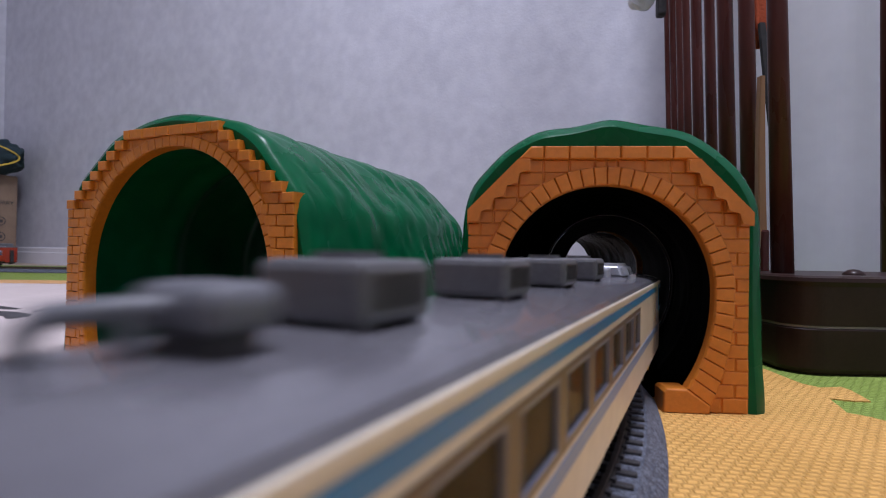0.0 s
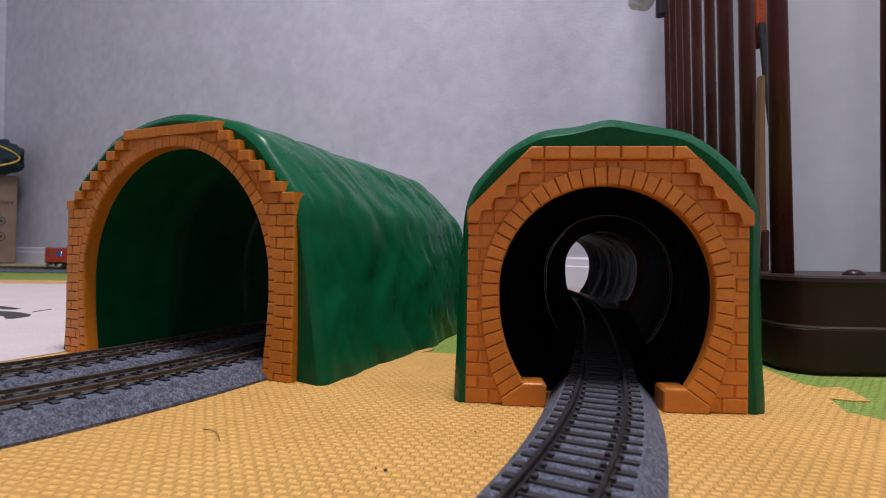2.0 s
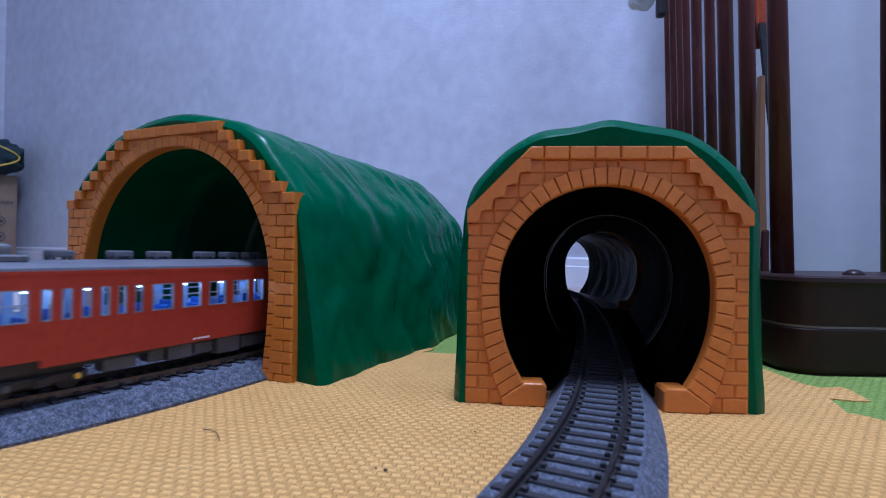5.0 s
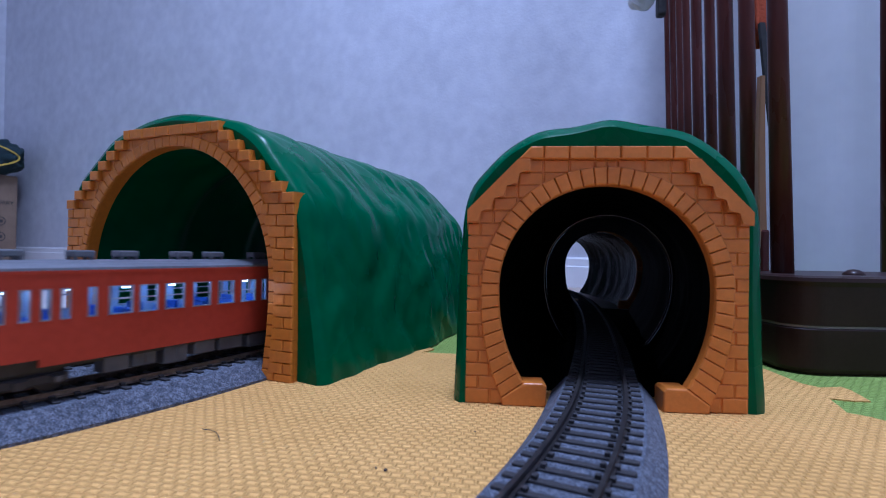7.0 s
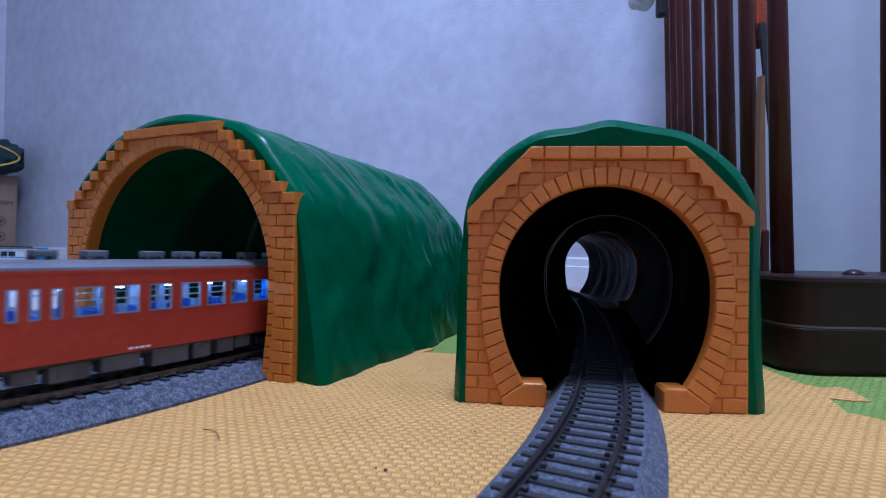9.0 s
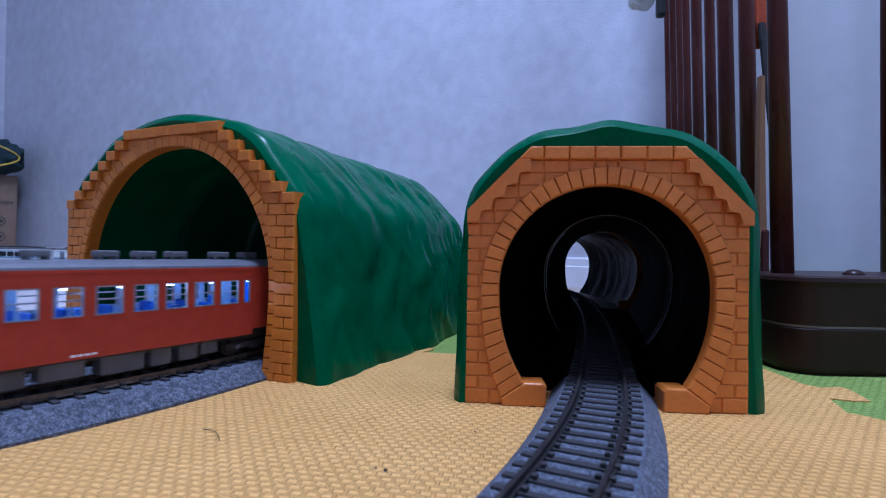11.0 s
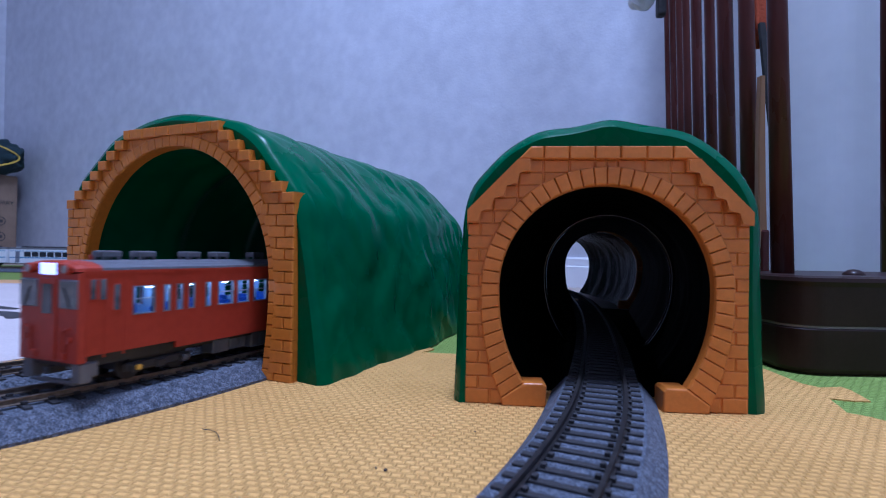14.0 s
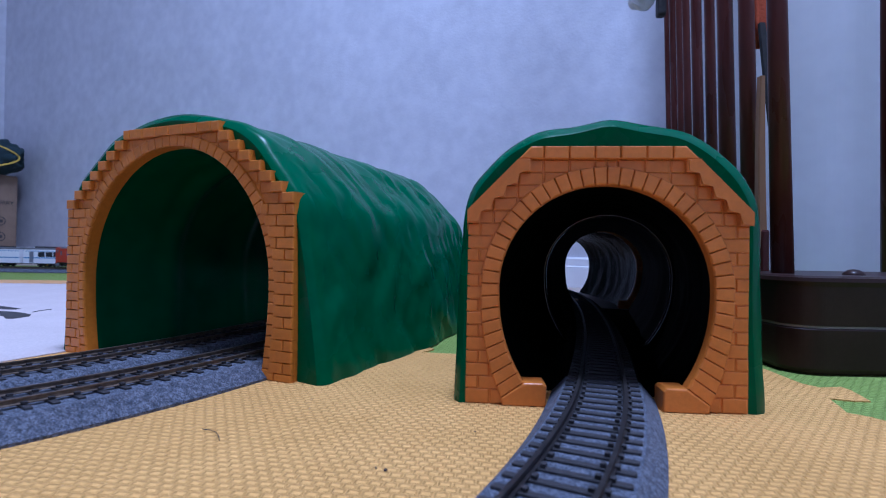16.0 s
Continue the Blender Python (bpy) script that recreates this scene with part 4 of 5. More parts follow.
        box(bm, h - 0.006, h - 0.0022, y0, y1, 0.0052, zb, 0.0006)
    box(bm, h - 0.0016, h + 0.0002, -half + 0.004, half - 0.004, 0.0026, 0.0042, 0.0005)
    part("skirt", bm, "grey_part", car, "grey snow skirt under the cab")
    bm = bmesh.new()
    box(bm, h - 0.004, h + 0.0018, -0.0016, 0.0016, 0.0062, 0.0085)
    part("coupler", bm, "dark", car)
    part("coupler", boxed(-h - 0.0018, -h + 0.004, -0.0016, 0.0016, 0.0062, 0.0085), "dark", car)
    # inside
    bm = bmesh.new()
    box(bm, -h + 0.001, h - 0.002, -half + 0.0011, half - 0.0011, 0.0126, 0.0138)
    part("cabin_floor", bm, "inside", car)
    part("cabin_ceiling", boxed(-h + 0.001, h - 0.013 * k, -half + 0.0011, half - 0.0011, 0.0404, 0.0412), "inside", car)
    for side in (-1, 1):
        y0, y1 = sorted((side * (half - 0.0011), side * (half - 0.0016)))
        part("lining_panel", wall_with_openings(-h + 0.001, h - 0.002, y0, y1, 0.0139, 0.0402, wins, z0, z1), "inside", car)
    part("partition", boxed(h - 0.0150 * k, h - 0.0142 * k, -half + 0.0018, half - 0.0018, 0.0139, 0.0402), "inside", car)
    if box_end:
        for side in (-1, 1):
            y0, y1 = sorted((side * (half - 0.0022), side * (half - 0.0030)))
            part("curtain", boxed(h - (0.0290 if lead else 0.0240) * k, h - 0.0178 * k, y0, y1, 0.0139, 0.0398), "curtain", car, "bright blue window curtain")
    rnd = random.Random(seed + 4)
    x = -h + 0.012
    while x < h - 0.032 * k:
        for side in (-1, 1):
            y0, y1 = sorted((side * (half - 0.0020), side * 0.0045))
            bm = boxed(x, x + 0.0016, y0, y1, 0.0139, 0.0268 + rnd.uniform(-0.0006, 0.0006), bevel=0.0004)
            box(bm, x - 0.0048, x + 0.0062, y0, y1, 0.0140, 0.0205)
            part("seat", bm, "seat", car, "blue seat pair")
        x += 0.0165
    x = -h + 0.010
    while x < h - 0.004:
        for side in (-1, 1):
            part("cabin_light", boxed(x, x + 0.0014, side * 0.0100 - 0.0009, side * 0.0100 + 0.0009, 0.0346, 0.0360), "led", car, "small glowing white cabin light")
        x += 0.0195
    # small builder's mark, unreadable
    bm = bmesh.new()
    for i in range(4):
        box(bm, -0.012 + i * 0.0022, -0.0105 + i * 0.0022, -half - 0.00015, -half + 0.0001, 0.0112, 0.0120)
    part("number_bars", bm, "white", car, "tiny white bars on the lower side")
    return car


def cream_car(length=0.340):
    """A cream railcar with a blue waist line; the driving end is at +x."""
    car = thing("railcar", Matrix(), "cream railcar with blue lines, grey roof and grey cooling units", "model railcar")
    h, half = length / 2, 0.0165
    zb, z0, z1, ze = 0.0090, 0.0225, 0.0330, 0.0395
    wins = []
    x = h - 0.0995
    while x > -h + 0.030:
        wins.append((x - 0.0173, x))
        x -= 0.0213
    wins = wins[::-1] + [(h - 0.0955, h - 0.0830)]
    cab = [(h - 0.0190, h - 0.0155)]
    for side in (-1, 1):
        y0, y1 = sorted((side * half, side * (half - 0.0009)))
        body = part("body_side", wall_with_openings(-h, h - 0.001, y0, y1, zb, ze, wins + cab, z0, z1), "cream", car)
        for a, b in wins + cab:
            side_window(car, a, b, side * half, side, z0, z1, "tinted", False)
        ya, yb = sorted((side * (half + 0.0002), side * (half - 0.0002)))
        part("window_band", wall_with_openings(wins[0][0] - 0.0015, wins[-1][1] + 0.0015, ya, yb, z0 - 0.0009, z1 + 0.0009, wins, z0 + 0.0002, z1 - 0.0002), "brown_band",
             body, "dark brown window band")
        part("blue_line", boxed(-h, h - 0.019, ya, yb, 0.0354, 0.0374), "blue", body, "blue painted line")
        part("blue_line", boxed(-h, h - 0.010, ya, yb, 0.0178, 0.0204), "pale_blue", body, "blue painted line")
        part("rain_gutter", boxed(-h, h - 0.002, *sorted((side * (half + 0.0005), side * (half - 0.0002))), ze - 0.0010, ze - 0.0001), "cream", body)
    prof = [(-half, ze), (half, ze), (half * 0.97, ze + 0.0010), (half * 0.85, ze + 0.0018), (half * 0.62, ze + 0.0026), (half * 0.3, ze + 0.0031),
            (-half * 0.3, ze + 0.0031), (-half * 0.62, ze + 0.0026), (-half * 0.85, ze + 0.0018), (-half * 0.97, ze + 0.0010)]
    bm = bmesh.new()
    prism_x(bm, prof, -h, h - 0.0090)
    roof = part("roof", bm, "cream_car_roof", car, "dark grey roof")
    bm = bmesh.new()
    prism_x(bm, prof, h - 0.0090, h - 0.003, 0.97)
    prism_x(bm, [(y * 0.97, ze + (z - ze) * 0.97) for y, z in prof], h - 0.003, h + 0.001, 0.90, 0.20)
    part("cab_roof", bm, "cream", car)
    bm = boxed(h - 0.0015, h + 0.0052, -0.0152, 0.0152, ze - 0.0042, ze + 0.0004, bevel=0.0012, segments=2)
    part("visor", bm, "blue", car, "bright blue visor over the cab")
    bm = bmesh.new()
    prism_x(bm, [(-half, zb), (half, zb), (half, ze), (-half, ze)], h - 0.0012, h + 0.002, 0.95)
    face = part("cab_front", bm, "cream", car)
    for side in (-1, 1):
        y0, y1 = sorted((side * 0.0075, side * 0.0152))
        part("windscreen_frame", boxed(h + 0.0008, h + 0.0026, y0, y1, 0.0225, 0.0375), "blue", face)
        part("windscreen", boxed(h + 0.0015, h + 0.0030, y0 + 0.0012, y1 - 0.0012, 0.0240, 0.0360), "dark_glass", face)
        ya, yb = sorted((side * (half + 0.0003), side * (half - 0.0006)))
        part("corner_panel", boxed(h - 0.0090, h + 0.0012, ya, yb, 0.0262, 0.0378), "blue", face)
        part("corner_window", boxed(h - 0.0072, h - 0.0004, ya - 0.0001, yb + 0.0001, 0.0282, 0.0362), "dark_glass", face)
    part("gangway_door", boxed(h + 0.001, h + 0.0030, -0.0052, 0.0052, 0.0095, 0.0385, bevel=0.0004), "blue", face)
    # cooling units, evenly spaced towards the driving end
    for i in range(4):
        x = h - 0.0970 - i * 0.0380
        bm = boxed(x - 0.0066, x + 0.0066, -0.0068, 0.0068, ze + 0.0034, ze + 0.0098, bevel=0.0011, segments=2)
        unit = part("cooling_unit", bm, "dark_roof_part", car, "dark grey roof cooling unit")
        for dx in (-1, 1):
            for dy in (-1, 1):
                bm = bmesh.new()
                box(bm, x + dx * 0.0045 - 0.0010, x + dx * 0.0045 + 0.0010, dy * 0.0050 - 0.0010, dy * 0.0050 + 0.0010, ze + 0.0018, ze + 0.0042)
                part("foot", bm, "dark_roof_part", unit)
        bm = bmesh.new()
        rod(bm, (x, 0, ze + 0.0096), (x, 0, ze + 0.0106), 0.0036, 20)
        part("fan_cover", bm, "dark_roof_part", unit)
        bm = bmesh.new()
        for j in range(7):
            for side in (-1, 1):
                box(bm, x - 0.0048 + j * 0.0014, x - 0.0041 + j * 0.0014, side * 0.0068 - 0.0002, side * 0.0068 + 0.0002, ze + 0.0050, ze + 0.0084)
        part("louvre", bm, "dark", unit)
    bm = bmesh.new()
    prism_x(bm, [(-0.0090, ze + 0.0022), (0.0090, ze + 0.0022), (0.0070, ze + 0.0078), (-0.0070, ze + 0.0078)], h - 0.0315, h - 0.0580)
    bmesh.ops.bevel(bm, geom=bm.edges[:], offset=0.0014, segments=3, affect="EDGES")
    unit = part("roof_unit", bm, "silver", car, "shiny silver rounded roof unit")
    bm = bmesh.new()
    for j in range(6):
        box(bm, h - 0.0445, h - 0.0375, -0.0091 + j * 0.00024, -0.0075, ze + 0.0034 + j * 0.0005, ze + 0.00365 + j * 0.0005)
    part("louvre", bm, "dark_roof_part", unit)
    # low bent pipe and rounded cover behind the cooling units
    def at_back(back, side, up):
        return (h - back, side, ze + up)

    pts = [at_back(0.2394, 0.0032, 0.0024), at_back(0.2392, 0.0030, 0.0050), at_back(0.2384, 0.0024, 0.0062), at_back(0.2350, 0.0002, 0.0064), at_back(0.2318, -0.0016, 0.0064)]
    cu = bpy.data.curves.new("roof_pipe", "CURVE")
    cu.dimensions, cu.bevel_depth, cu.bevel_resolution = "3D", 0.0009, 3
    sp = cu.splines.new("POLY")
    sp.points.add(len(pts) - 1)
    for q, p in zip(sp.points, pts):
        q.co = (*p, 1)
    me = bpy.data.meshes.new_from_object(bpy.data.objects.new("roof_pipe", cu))
    me.materials.clear()
    me.materials.append(MAT["grey_part"])
    pipe = share("roof_pipe", me, car)
    pipe["label"] = "bent grey roof pipe"
    bm = bmesh.new()
    rod(bm, at_back(0.2346, -0.0002, 0.0020), at_back(0.2346, -0.0002, 0.0062), 0.0008, 10)
    part("pipe_leg", bm, "grey_part", pipe)
    bm = boxed(h - 0.2330, h - 0.2262, -0.0062, 0.0030, ze + 0.0046, ze + 0.0082, bevel=0.0014, segments=3)
    cover = part("roof_cover", bm, "grey_part", car, "rounded grey roof cover")
    part("cover_leg", boxed(h - 0.2322, h - 0.2276, -0.0050, 0.0010, ze + 0.0018, ze + 0.0050, bevel=0.0004), "dark", cover)
    part("small_unit", boxed(h - 0.0720, h - 0.0650, -0.0050, 0.0050, ze + 0.0022, ze + 0.0066, bevel=0.0010, segments=2), "silver", roof)
    bm = bmesh.new()
    for dy in (-0.004, 0.004):
        rod(bm, (h - 0.0580 + dy, -0.0112, ze + 0.0020), (h - 0.0580 + dy, -0.0112, ze + 0.0040), 0.0009, 10)
    part("whistle", bm, "silver", roof)
    bm = bmesh.new()
    rod(bm, (h - 0.0155, 0.002, ze + 0.0024), (h - 0.0155, 0.002, ze + 0.0042), 0.0006, 8)
    part("aerial", bm, "white", roof)
    bogie(car, h - 0.042, half)
    bogie(car, h - 0.235, half)
    underfloor(car, h - 0.212, h - 0.064, half, 12)
    part("underframe", boxed(-h + 0.001, h - 0.001, -half + 0.002, half - 0.002, 0.0080, 0.0120), "dark", car)
    part("cabin_floor", boxed(-h + 0.001, h - 0.002, -half + 0.0012, half - 0.0012, 0.0122, 0.0132), "inside_warm", car)
    x = -h + 0.030
    while x < h - 0.060:
        for side in (-1, 1):
            y0, y1 = sorted((side * (half - 0.0024), side * 0.0040))
            bm = boxed(x, x + 0.0026, y0, y1, 0.0132, 0.0268, bevel=0.0008)
            box(bm, x - 0.006, x, y0, y1, 0.0132, 0.0180, 0.0006)
            part("seat", bm, "inside_warm", car, "brown cabin seat")
        x += 0.0125
    return car


def white_car(length, nose, seed):
    """A white express railcar with blue lines; nose: a raised cab with a blue face at +x."""
    car = thing("railcar", Matrix(), "white express railcar with thin blue lines and dark windows", "model railcar", "white express model railcars")
    h, half = length / 2, 0.0165
    zb, z0, z1, ze = 0.0085, 0.0225, 0.0335, 0.0385
    wins = []
    x = -h + 0.034
    while x < h - 0.050:
        wins.append((x, x + 0.0164))
        x += 0.0180
    for side in (-1, 1):
        y0, y1 = sorted((side * half, side * (half - 0.0009)))
        body = part("body_side", wall_with_openings(-h, h, y0, y1, zb, ze, wins, z0, z1), "white", car)
        for a, b in wins:
            ya, yb = sorted((side * (half - 0.0003), side * (half - 0.0008)))
            part("window", boxed(a, b, ya, yb, z0, z1), "dark_glass", body)
        ya, yb = sorted((side * (half + 0.0002), side * (half - 0.0002)))
        part("blue_line", boxed(-h, h, ya, yb, 0.0195, 0.0215), "blue", body, "blue painted line")
        part("blue_line", boxed(-h, h, ya, yb, 0.0345, 0.0355), "blue", body, "blue painted line")
        part("door", boxed(-h + 0.014, -h + 0.024, ya, yb, 0.0100, 0.0340), "frame", body)
    for x0, x1 in ((-h - 0.0002, -h + 0.0008), (h - 0.0008, h + 0.0002)):
        part("end_wall", boxed(x0, x1, -half + 0.0009, half - 0.0009, zb, ze), "white", car)
    prof = [(-half, ze), (half, ze), (half * 0.97, ze + 0.0016), (half * 0.85, ze + 0.0030), (half * 0.6, ze + 0.0042), (-half * 0.6, ze + 0.0042),
            (-half * 0.85, ze + 0.0030), (-half * 0.97, ze + 0.0016)]
    bm = bmesh.new()
    prism_x(bm, prof, -h, h)
    roof = part("roof", bm, "dark_roof_part", car, "dark grey roof")
    rnd = random.Random(seed)
    for i in range(9):
        x = -h + 0.03 + (length - 0.07) * i / 8
        part("roof_unit", boxed(x - 0.011, x + 0.011, -0.008, 0.008, ze + 0.0034, ze + 0.0062 + rnd.uniform(0, 0.0012), bevel=0.0008), "dark", roof)
    if nose:
        part("cab_front", boxed(h, h + 0.004, -half + 0.001, half - 0.001, zb, ze + 0.0040, bevel=0.0008), "blue", car, "blue cab face")
    bogie(car, h - 0.045, half)
    bogie(car, -h + 0.045, half)
    underfloor(car, -h + 0.066, h - 0.066, half, seed)
    part("underframe", boxed(-h + 0.001, h - 0.001, -half + 0.003, half - 0.003, 0.0070, 0.0115), "dark", car)
    return car


MAT.update(
    # Opaque cab panes; the lit cab behind is put into the paler colour.
    lit_cab_glass=material("lit_cab_glass", (0.05, 0.065, 0.085), 0.08, 0, (0.15, 0.17, 0.20), 160, spec=0.6),
    dark_glass=material("dark_glass", (0.012, 0.016, 0.022), 0.08, 0, spec=0.6),
    cream_car_roof=material("dark_grey_roof_paint", (0.105, 0.102, 0.114), 0.25, 0, (0.13, 0.127, 0.14), 70, bump=0.00004, bump_scale=1200, fine=(900, 0.08), coat=0.3),
    dark_roof_part=material("dark_grey_plastic", (0.085, 0.085, 0.09), 0.45, 0, (0.11, 0.11, 0.116), 150, fine=(900, 0.08)),
    pale_blue=material("faded_blue_paint", (0.16, 0.24, 0.40), 0.4, 0, (0.19, 0.28, 0.45), 45),
    brown_band=material("brown_band_paint", (0.085, 0.055, 0.035), 0.4, 0, (0.11, 0.07, 0.045), 80),
    inside_warm=material("warm_brown_interior", (0.36, 0.24, 0.12), 0.6, 0, (0.44, 0.30, 0.16), 90),
)

PITCH = 0.2058
SPEED = 0.0955
lead_car = red_car(0.2025, True, "vermilion railcar with blue curtain, grey roof and lit cabin", 5, True)
box_car = red_car(0.2025, True, "vermilion railcar with grey roof, roof tank and lit cabin", 1)
tail_car = red_car(0.1960, False, "vermilion railcar with lit destination sign, grey roof and lit cabin", 2)
red_train = [(lead_car, 1), (tail_car, -1), (box_car, 1), (copy_thing(box_car, Matrix()), 1), (copy_thing(tail_car, Matrix()), -1)]
express_red = red_car(0.275, True, "vermilion railcar running on the far straight track", 3)
cream = cream_car()
white_cars = [white_car(0.298, i == 0, 20) if i < 2 else None for i in range(2)]
for far_car in [express_red] + white_cars:
    # a larger model scale than the near train
    for ob in far_car.children_recursive:
        if ob.data.users == 1:
            ob.data.transform(Matrix.Diagonal((1.0, 1.10, 1.10, 1.0)))
white_train = white_cars + [copy_thing(white_cars[1], Matrix()) for _ in range(3)]


# ---------------------------------------------------------------- brown stand and gate


def rounded_plan(x0, x1, y0, y1, r, n=8):
    pts = []
    for cx, cy, a0 in ((x1 - r, y0 + r, -90), (x1 - r, y1 - r, 0), (x0 + r, y1 - r, 90), (x0 + r, y0 + r, 180)):
        for i in range(n + 1):
            a = radians(a0 + 90 * i / n)
            pts.append((cx + r * math.cos(a), cy + r * math.sin(a)))
    return pts


def stacked(layers):
    """A body of stacked outlines [(points, z), ...]."""
    bm = bmesh.new()
    rings = [[bm.verts.new((x, y, z)) for x, y in pts] for pts, z in layers]
    n = len(rings[0])
    for a, b in zip(rings, rings[1:]):
        for i in range(n):
            bm.faces.new((a[i], a[(i + 1) % n], b[(i + 1) % n], b[i]))
    bm.faces.new(rings[0][::-1])
    bm.faces.new(rings[-1])
    return bm


def stand():
    ob = thing("stand_base", Matrix(), "dark brown plastic stand base with a rounded corner on the mat", "stand base")

    def ring(d):
        return rounded_plan(0.187 + d, 0.62 - d, 0.2695 + d, 0.405 - d, 0.017 - d, 18)
    low = stacked([(ring(0.0022), 0.0), (ring(0.0004), 0.003), (ring(0.0), 0.0238), (ring(0.0006), 0.0246), (ring(0.0016), 0.0248)])
    part("lower_shell", low, "brown_base", ob, smooth=False)
    part("seam_strip", stacked([(ring(0.0008), 0.0244), (ring(0.0008), 0.0258)]), "seam", ob, "pale worn seam line")
    up = stacked([(ring(0.0016), 0.0254), (ring(0.0), 0.0262), (ring(-0.0006), 0.047), (ring(-0.0012), 0.0495), (ring(-0.0006), 0.0515), (ring(0.0030), 0.0525)])
    part("upper_shell", up, "brown_base", ob)
    bm = bmesh.new()
    bmesh.ops.create_uvsphere(bm, u_segments=16, v_segments=8, radius=0.006, matrix=Matrix.Translation((0.2440, 0.302, 0.0515)) @ Matrix.Diagonal((1, 1, 0.75, 1)))
    part("button", bm, "brown_base", ob, "small round button", smooth=True)
    return ob


MAT["seam"] = material("worn_seam", (0.20, 0.17, 0.17), 0.5, 0, (0.26, 0.22, 0.22), 100)
stand()


def gate():
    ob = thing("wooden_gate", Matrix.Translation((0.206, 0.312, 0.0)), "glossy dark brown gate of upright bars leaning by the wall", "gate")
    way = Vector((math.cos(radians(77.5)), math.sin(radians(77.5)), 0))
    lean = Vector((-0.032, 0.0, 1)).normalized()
    top = 1.95
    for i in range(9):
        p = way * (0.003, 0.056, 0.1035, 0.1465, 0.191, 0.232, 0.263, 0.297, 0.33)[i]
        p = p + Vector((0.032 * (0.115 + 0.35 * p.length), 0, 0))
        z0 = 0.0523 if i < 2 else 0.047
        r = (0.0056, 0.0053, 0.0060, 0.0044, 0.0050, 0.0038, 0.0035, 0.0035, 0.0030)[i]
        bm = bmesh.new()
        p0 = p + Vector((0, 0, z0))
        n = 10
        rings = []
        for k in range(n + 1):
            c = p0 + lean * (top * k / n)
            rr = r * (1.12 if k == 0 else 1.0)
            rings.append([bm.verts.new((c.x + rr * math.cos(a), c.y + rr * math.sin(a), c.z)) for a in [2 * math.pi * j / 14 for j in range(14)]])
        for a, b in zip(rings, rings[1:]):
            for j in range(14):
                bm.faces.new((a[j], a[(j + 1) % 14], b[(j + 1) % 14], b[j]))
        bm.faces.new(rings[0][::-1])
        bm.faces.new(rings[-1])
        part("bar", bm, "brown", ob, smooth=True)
    bm = bmesh.new()
    for d0, z0, z1 in ((0.085, 0.0, 0.047), ):
        a, b = way * d0, way * 0.36
        side = Vector((math.sin(radians(77.5)), -math.cos(radians(77.5)), 0)) * 0.012
        pts = [a - side, a + side, b + side, b - side]
        lo = [bm.verts.new((p.x, p.y, z0)) for p in pts]
        hi = [bm.verts.new((p.x, p.y, z1)) for p in pts]
        bm.faces.new(lo)
        bm.faces.new(hi[::-1])
        for i in range(4):
            bm.faces.new((lo[i], lo[(i + 1) % 4], hi[(i + 1) % 4], hi[i]))
    part("bottom_rail", bm, "brown", ob)
    return ob


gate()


def wooden_slat():
    """A bent bare-wood slat with a brown rounded foot, between the first two bars."""
    bm = bmesh.new()
    n = 16
    rings = []
    for k in range(n + 1):
        f = k / n
        x = 0.2225 - 0.0035 * f - 0.0010 * math.sin(math.pi * f)
        c = Vector((x, 0.354 - 0.002 * f, 0.0527 + 0.135 * f))
        w = 0.0031 - 0.0014 * f * f
        rings.append([bm.verts.new((c.x + dx * w, c.y + dy * 0.0022, c.z)) for dx, dy in ((-1, -0.6), (-0.7, -1), (0.7, -1), (1, -0.6), (1, 1), (-1, 1))])
    for a, b in zip(rings, rings[1:]):
        for j in range(6):
            bm.faces.new((a[j], a[(j + 1) % 6], b[(j + 1) % 6], b[j]))
    bm.faces.new(rings[0][::-1])
    bm.faces.new(rings[-1])
    ob = part("wooden_lath", bm, "wood")
    foot = stacked([(rounded_plan(0.2188, 0.2262, 0.3505, 0.3575, 0.0030, 5), z) for z in (0.0527, 0.080)] + [(rounded_plan(0.2193, 0.2257, 0.3510, 0.3570, 0.0028, 5), 0.0812)])
    part("foot", foot, "brown", ob, "glossy brown foot sleeve", smooth=False)
    tagged(ob, "bare light-wood slat standing on the brown base", "slat")


wooden_slat()


def orange_net():
    bm = bmesh.new()
    n, m = 14, 6
    rows = []
    for i in range(n + 1):
        row = []
        for j in range(m + 1):
            f, q = i / n, j / m
            z = 0.216 + 0.30 * f
            w = 0.004 + 0.006 * min(1, f * 3)
            row.append(bm.verts.new((0.2305 + (q - 0.5) * w * 2 + 0.002 * math.sin(9 * f), 0.372 + 0.003 * math.sin(5 * f + 4 * q), z)))
        rows.append(row)
    for a, b in zip(rows, rows[1:]):
        for j in range(m):
            bm.faces.new((a[j], a[j + 1], b[j + 1], b[j]))
    ob = part("orange_net_bag", bm, "orange_cloth", smooth=True)
    mod = ob.modifiers.new("thickness", "SOLIDIFY")
    mod.thickness = 0.002
    bm = bmesh.new()
    solid(bm, [(0.2262, 0.232), (0.2300, 0.232), (0.2325, 0.214), (0.2352, 0.158), (0.2345, 0.158), (0.2290, 0.205)], 0.3660, 0.3690)
    part("strap", bm, "dark", ob, "black strap of the net bag")
    tagged(ob, "orange mesh bag hanging behind the brown bars", "net bag")


orange_net()


def white_cabinet():
    """A pale smooth cabinet with rounded upright edges behind the stand."""
    ob = thing("white_cabinet", Matrix.Translation((0, 0, -0.008)), "pale smooth white cabinet with a rounded edge behind the stand", "cabinet")
    pl = rounded_plan(0.318, 0.90, 0.470, 0.80, 0.095, 20)
    part("body", stacked([(pl, 0.0), (pl, 1.45)]), "cabinet", ob, smooth=False)
    return ob


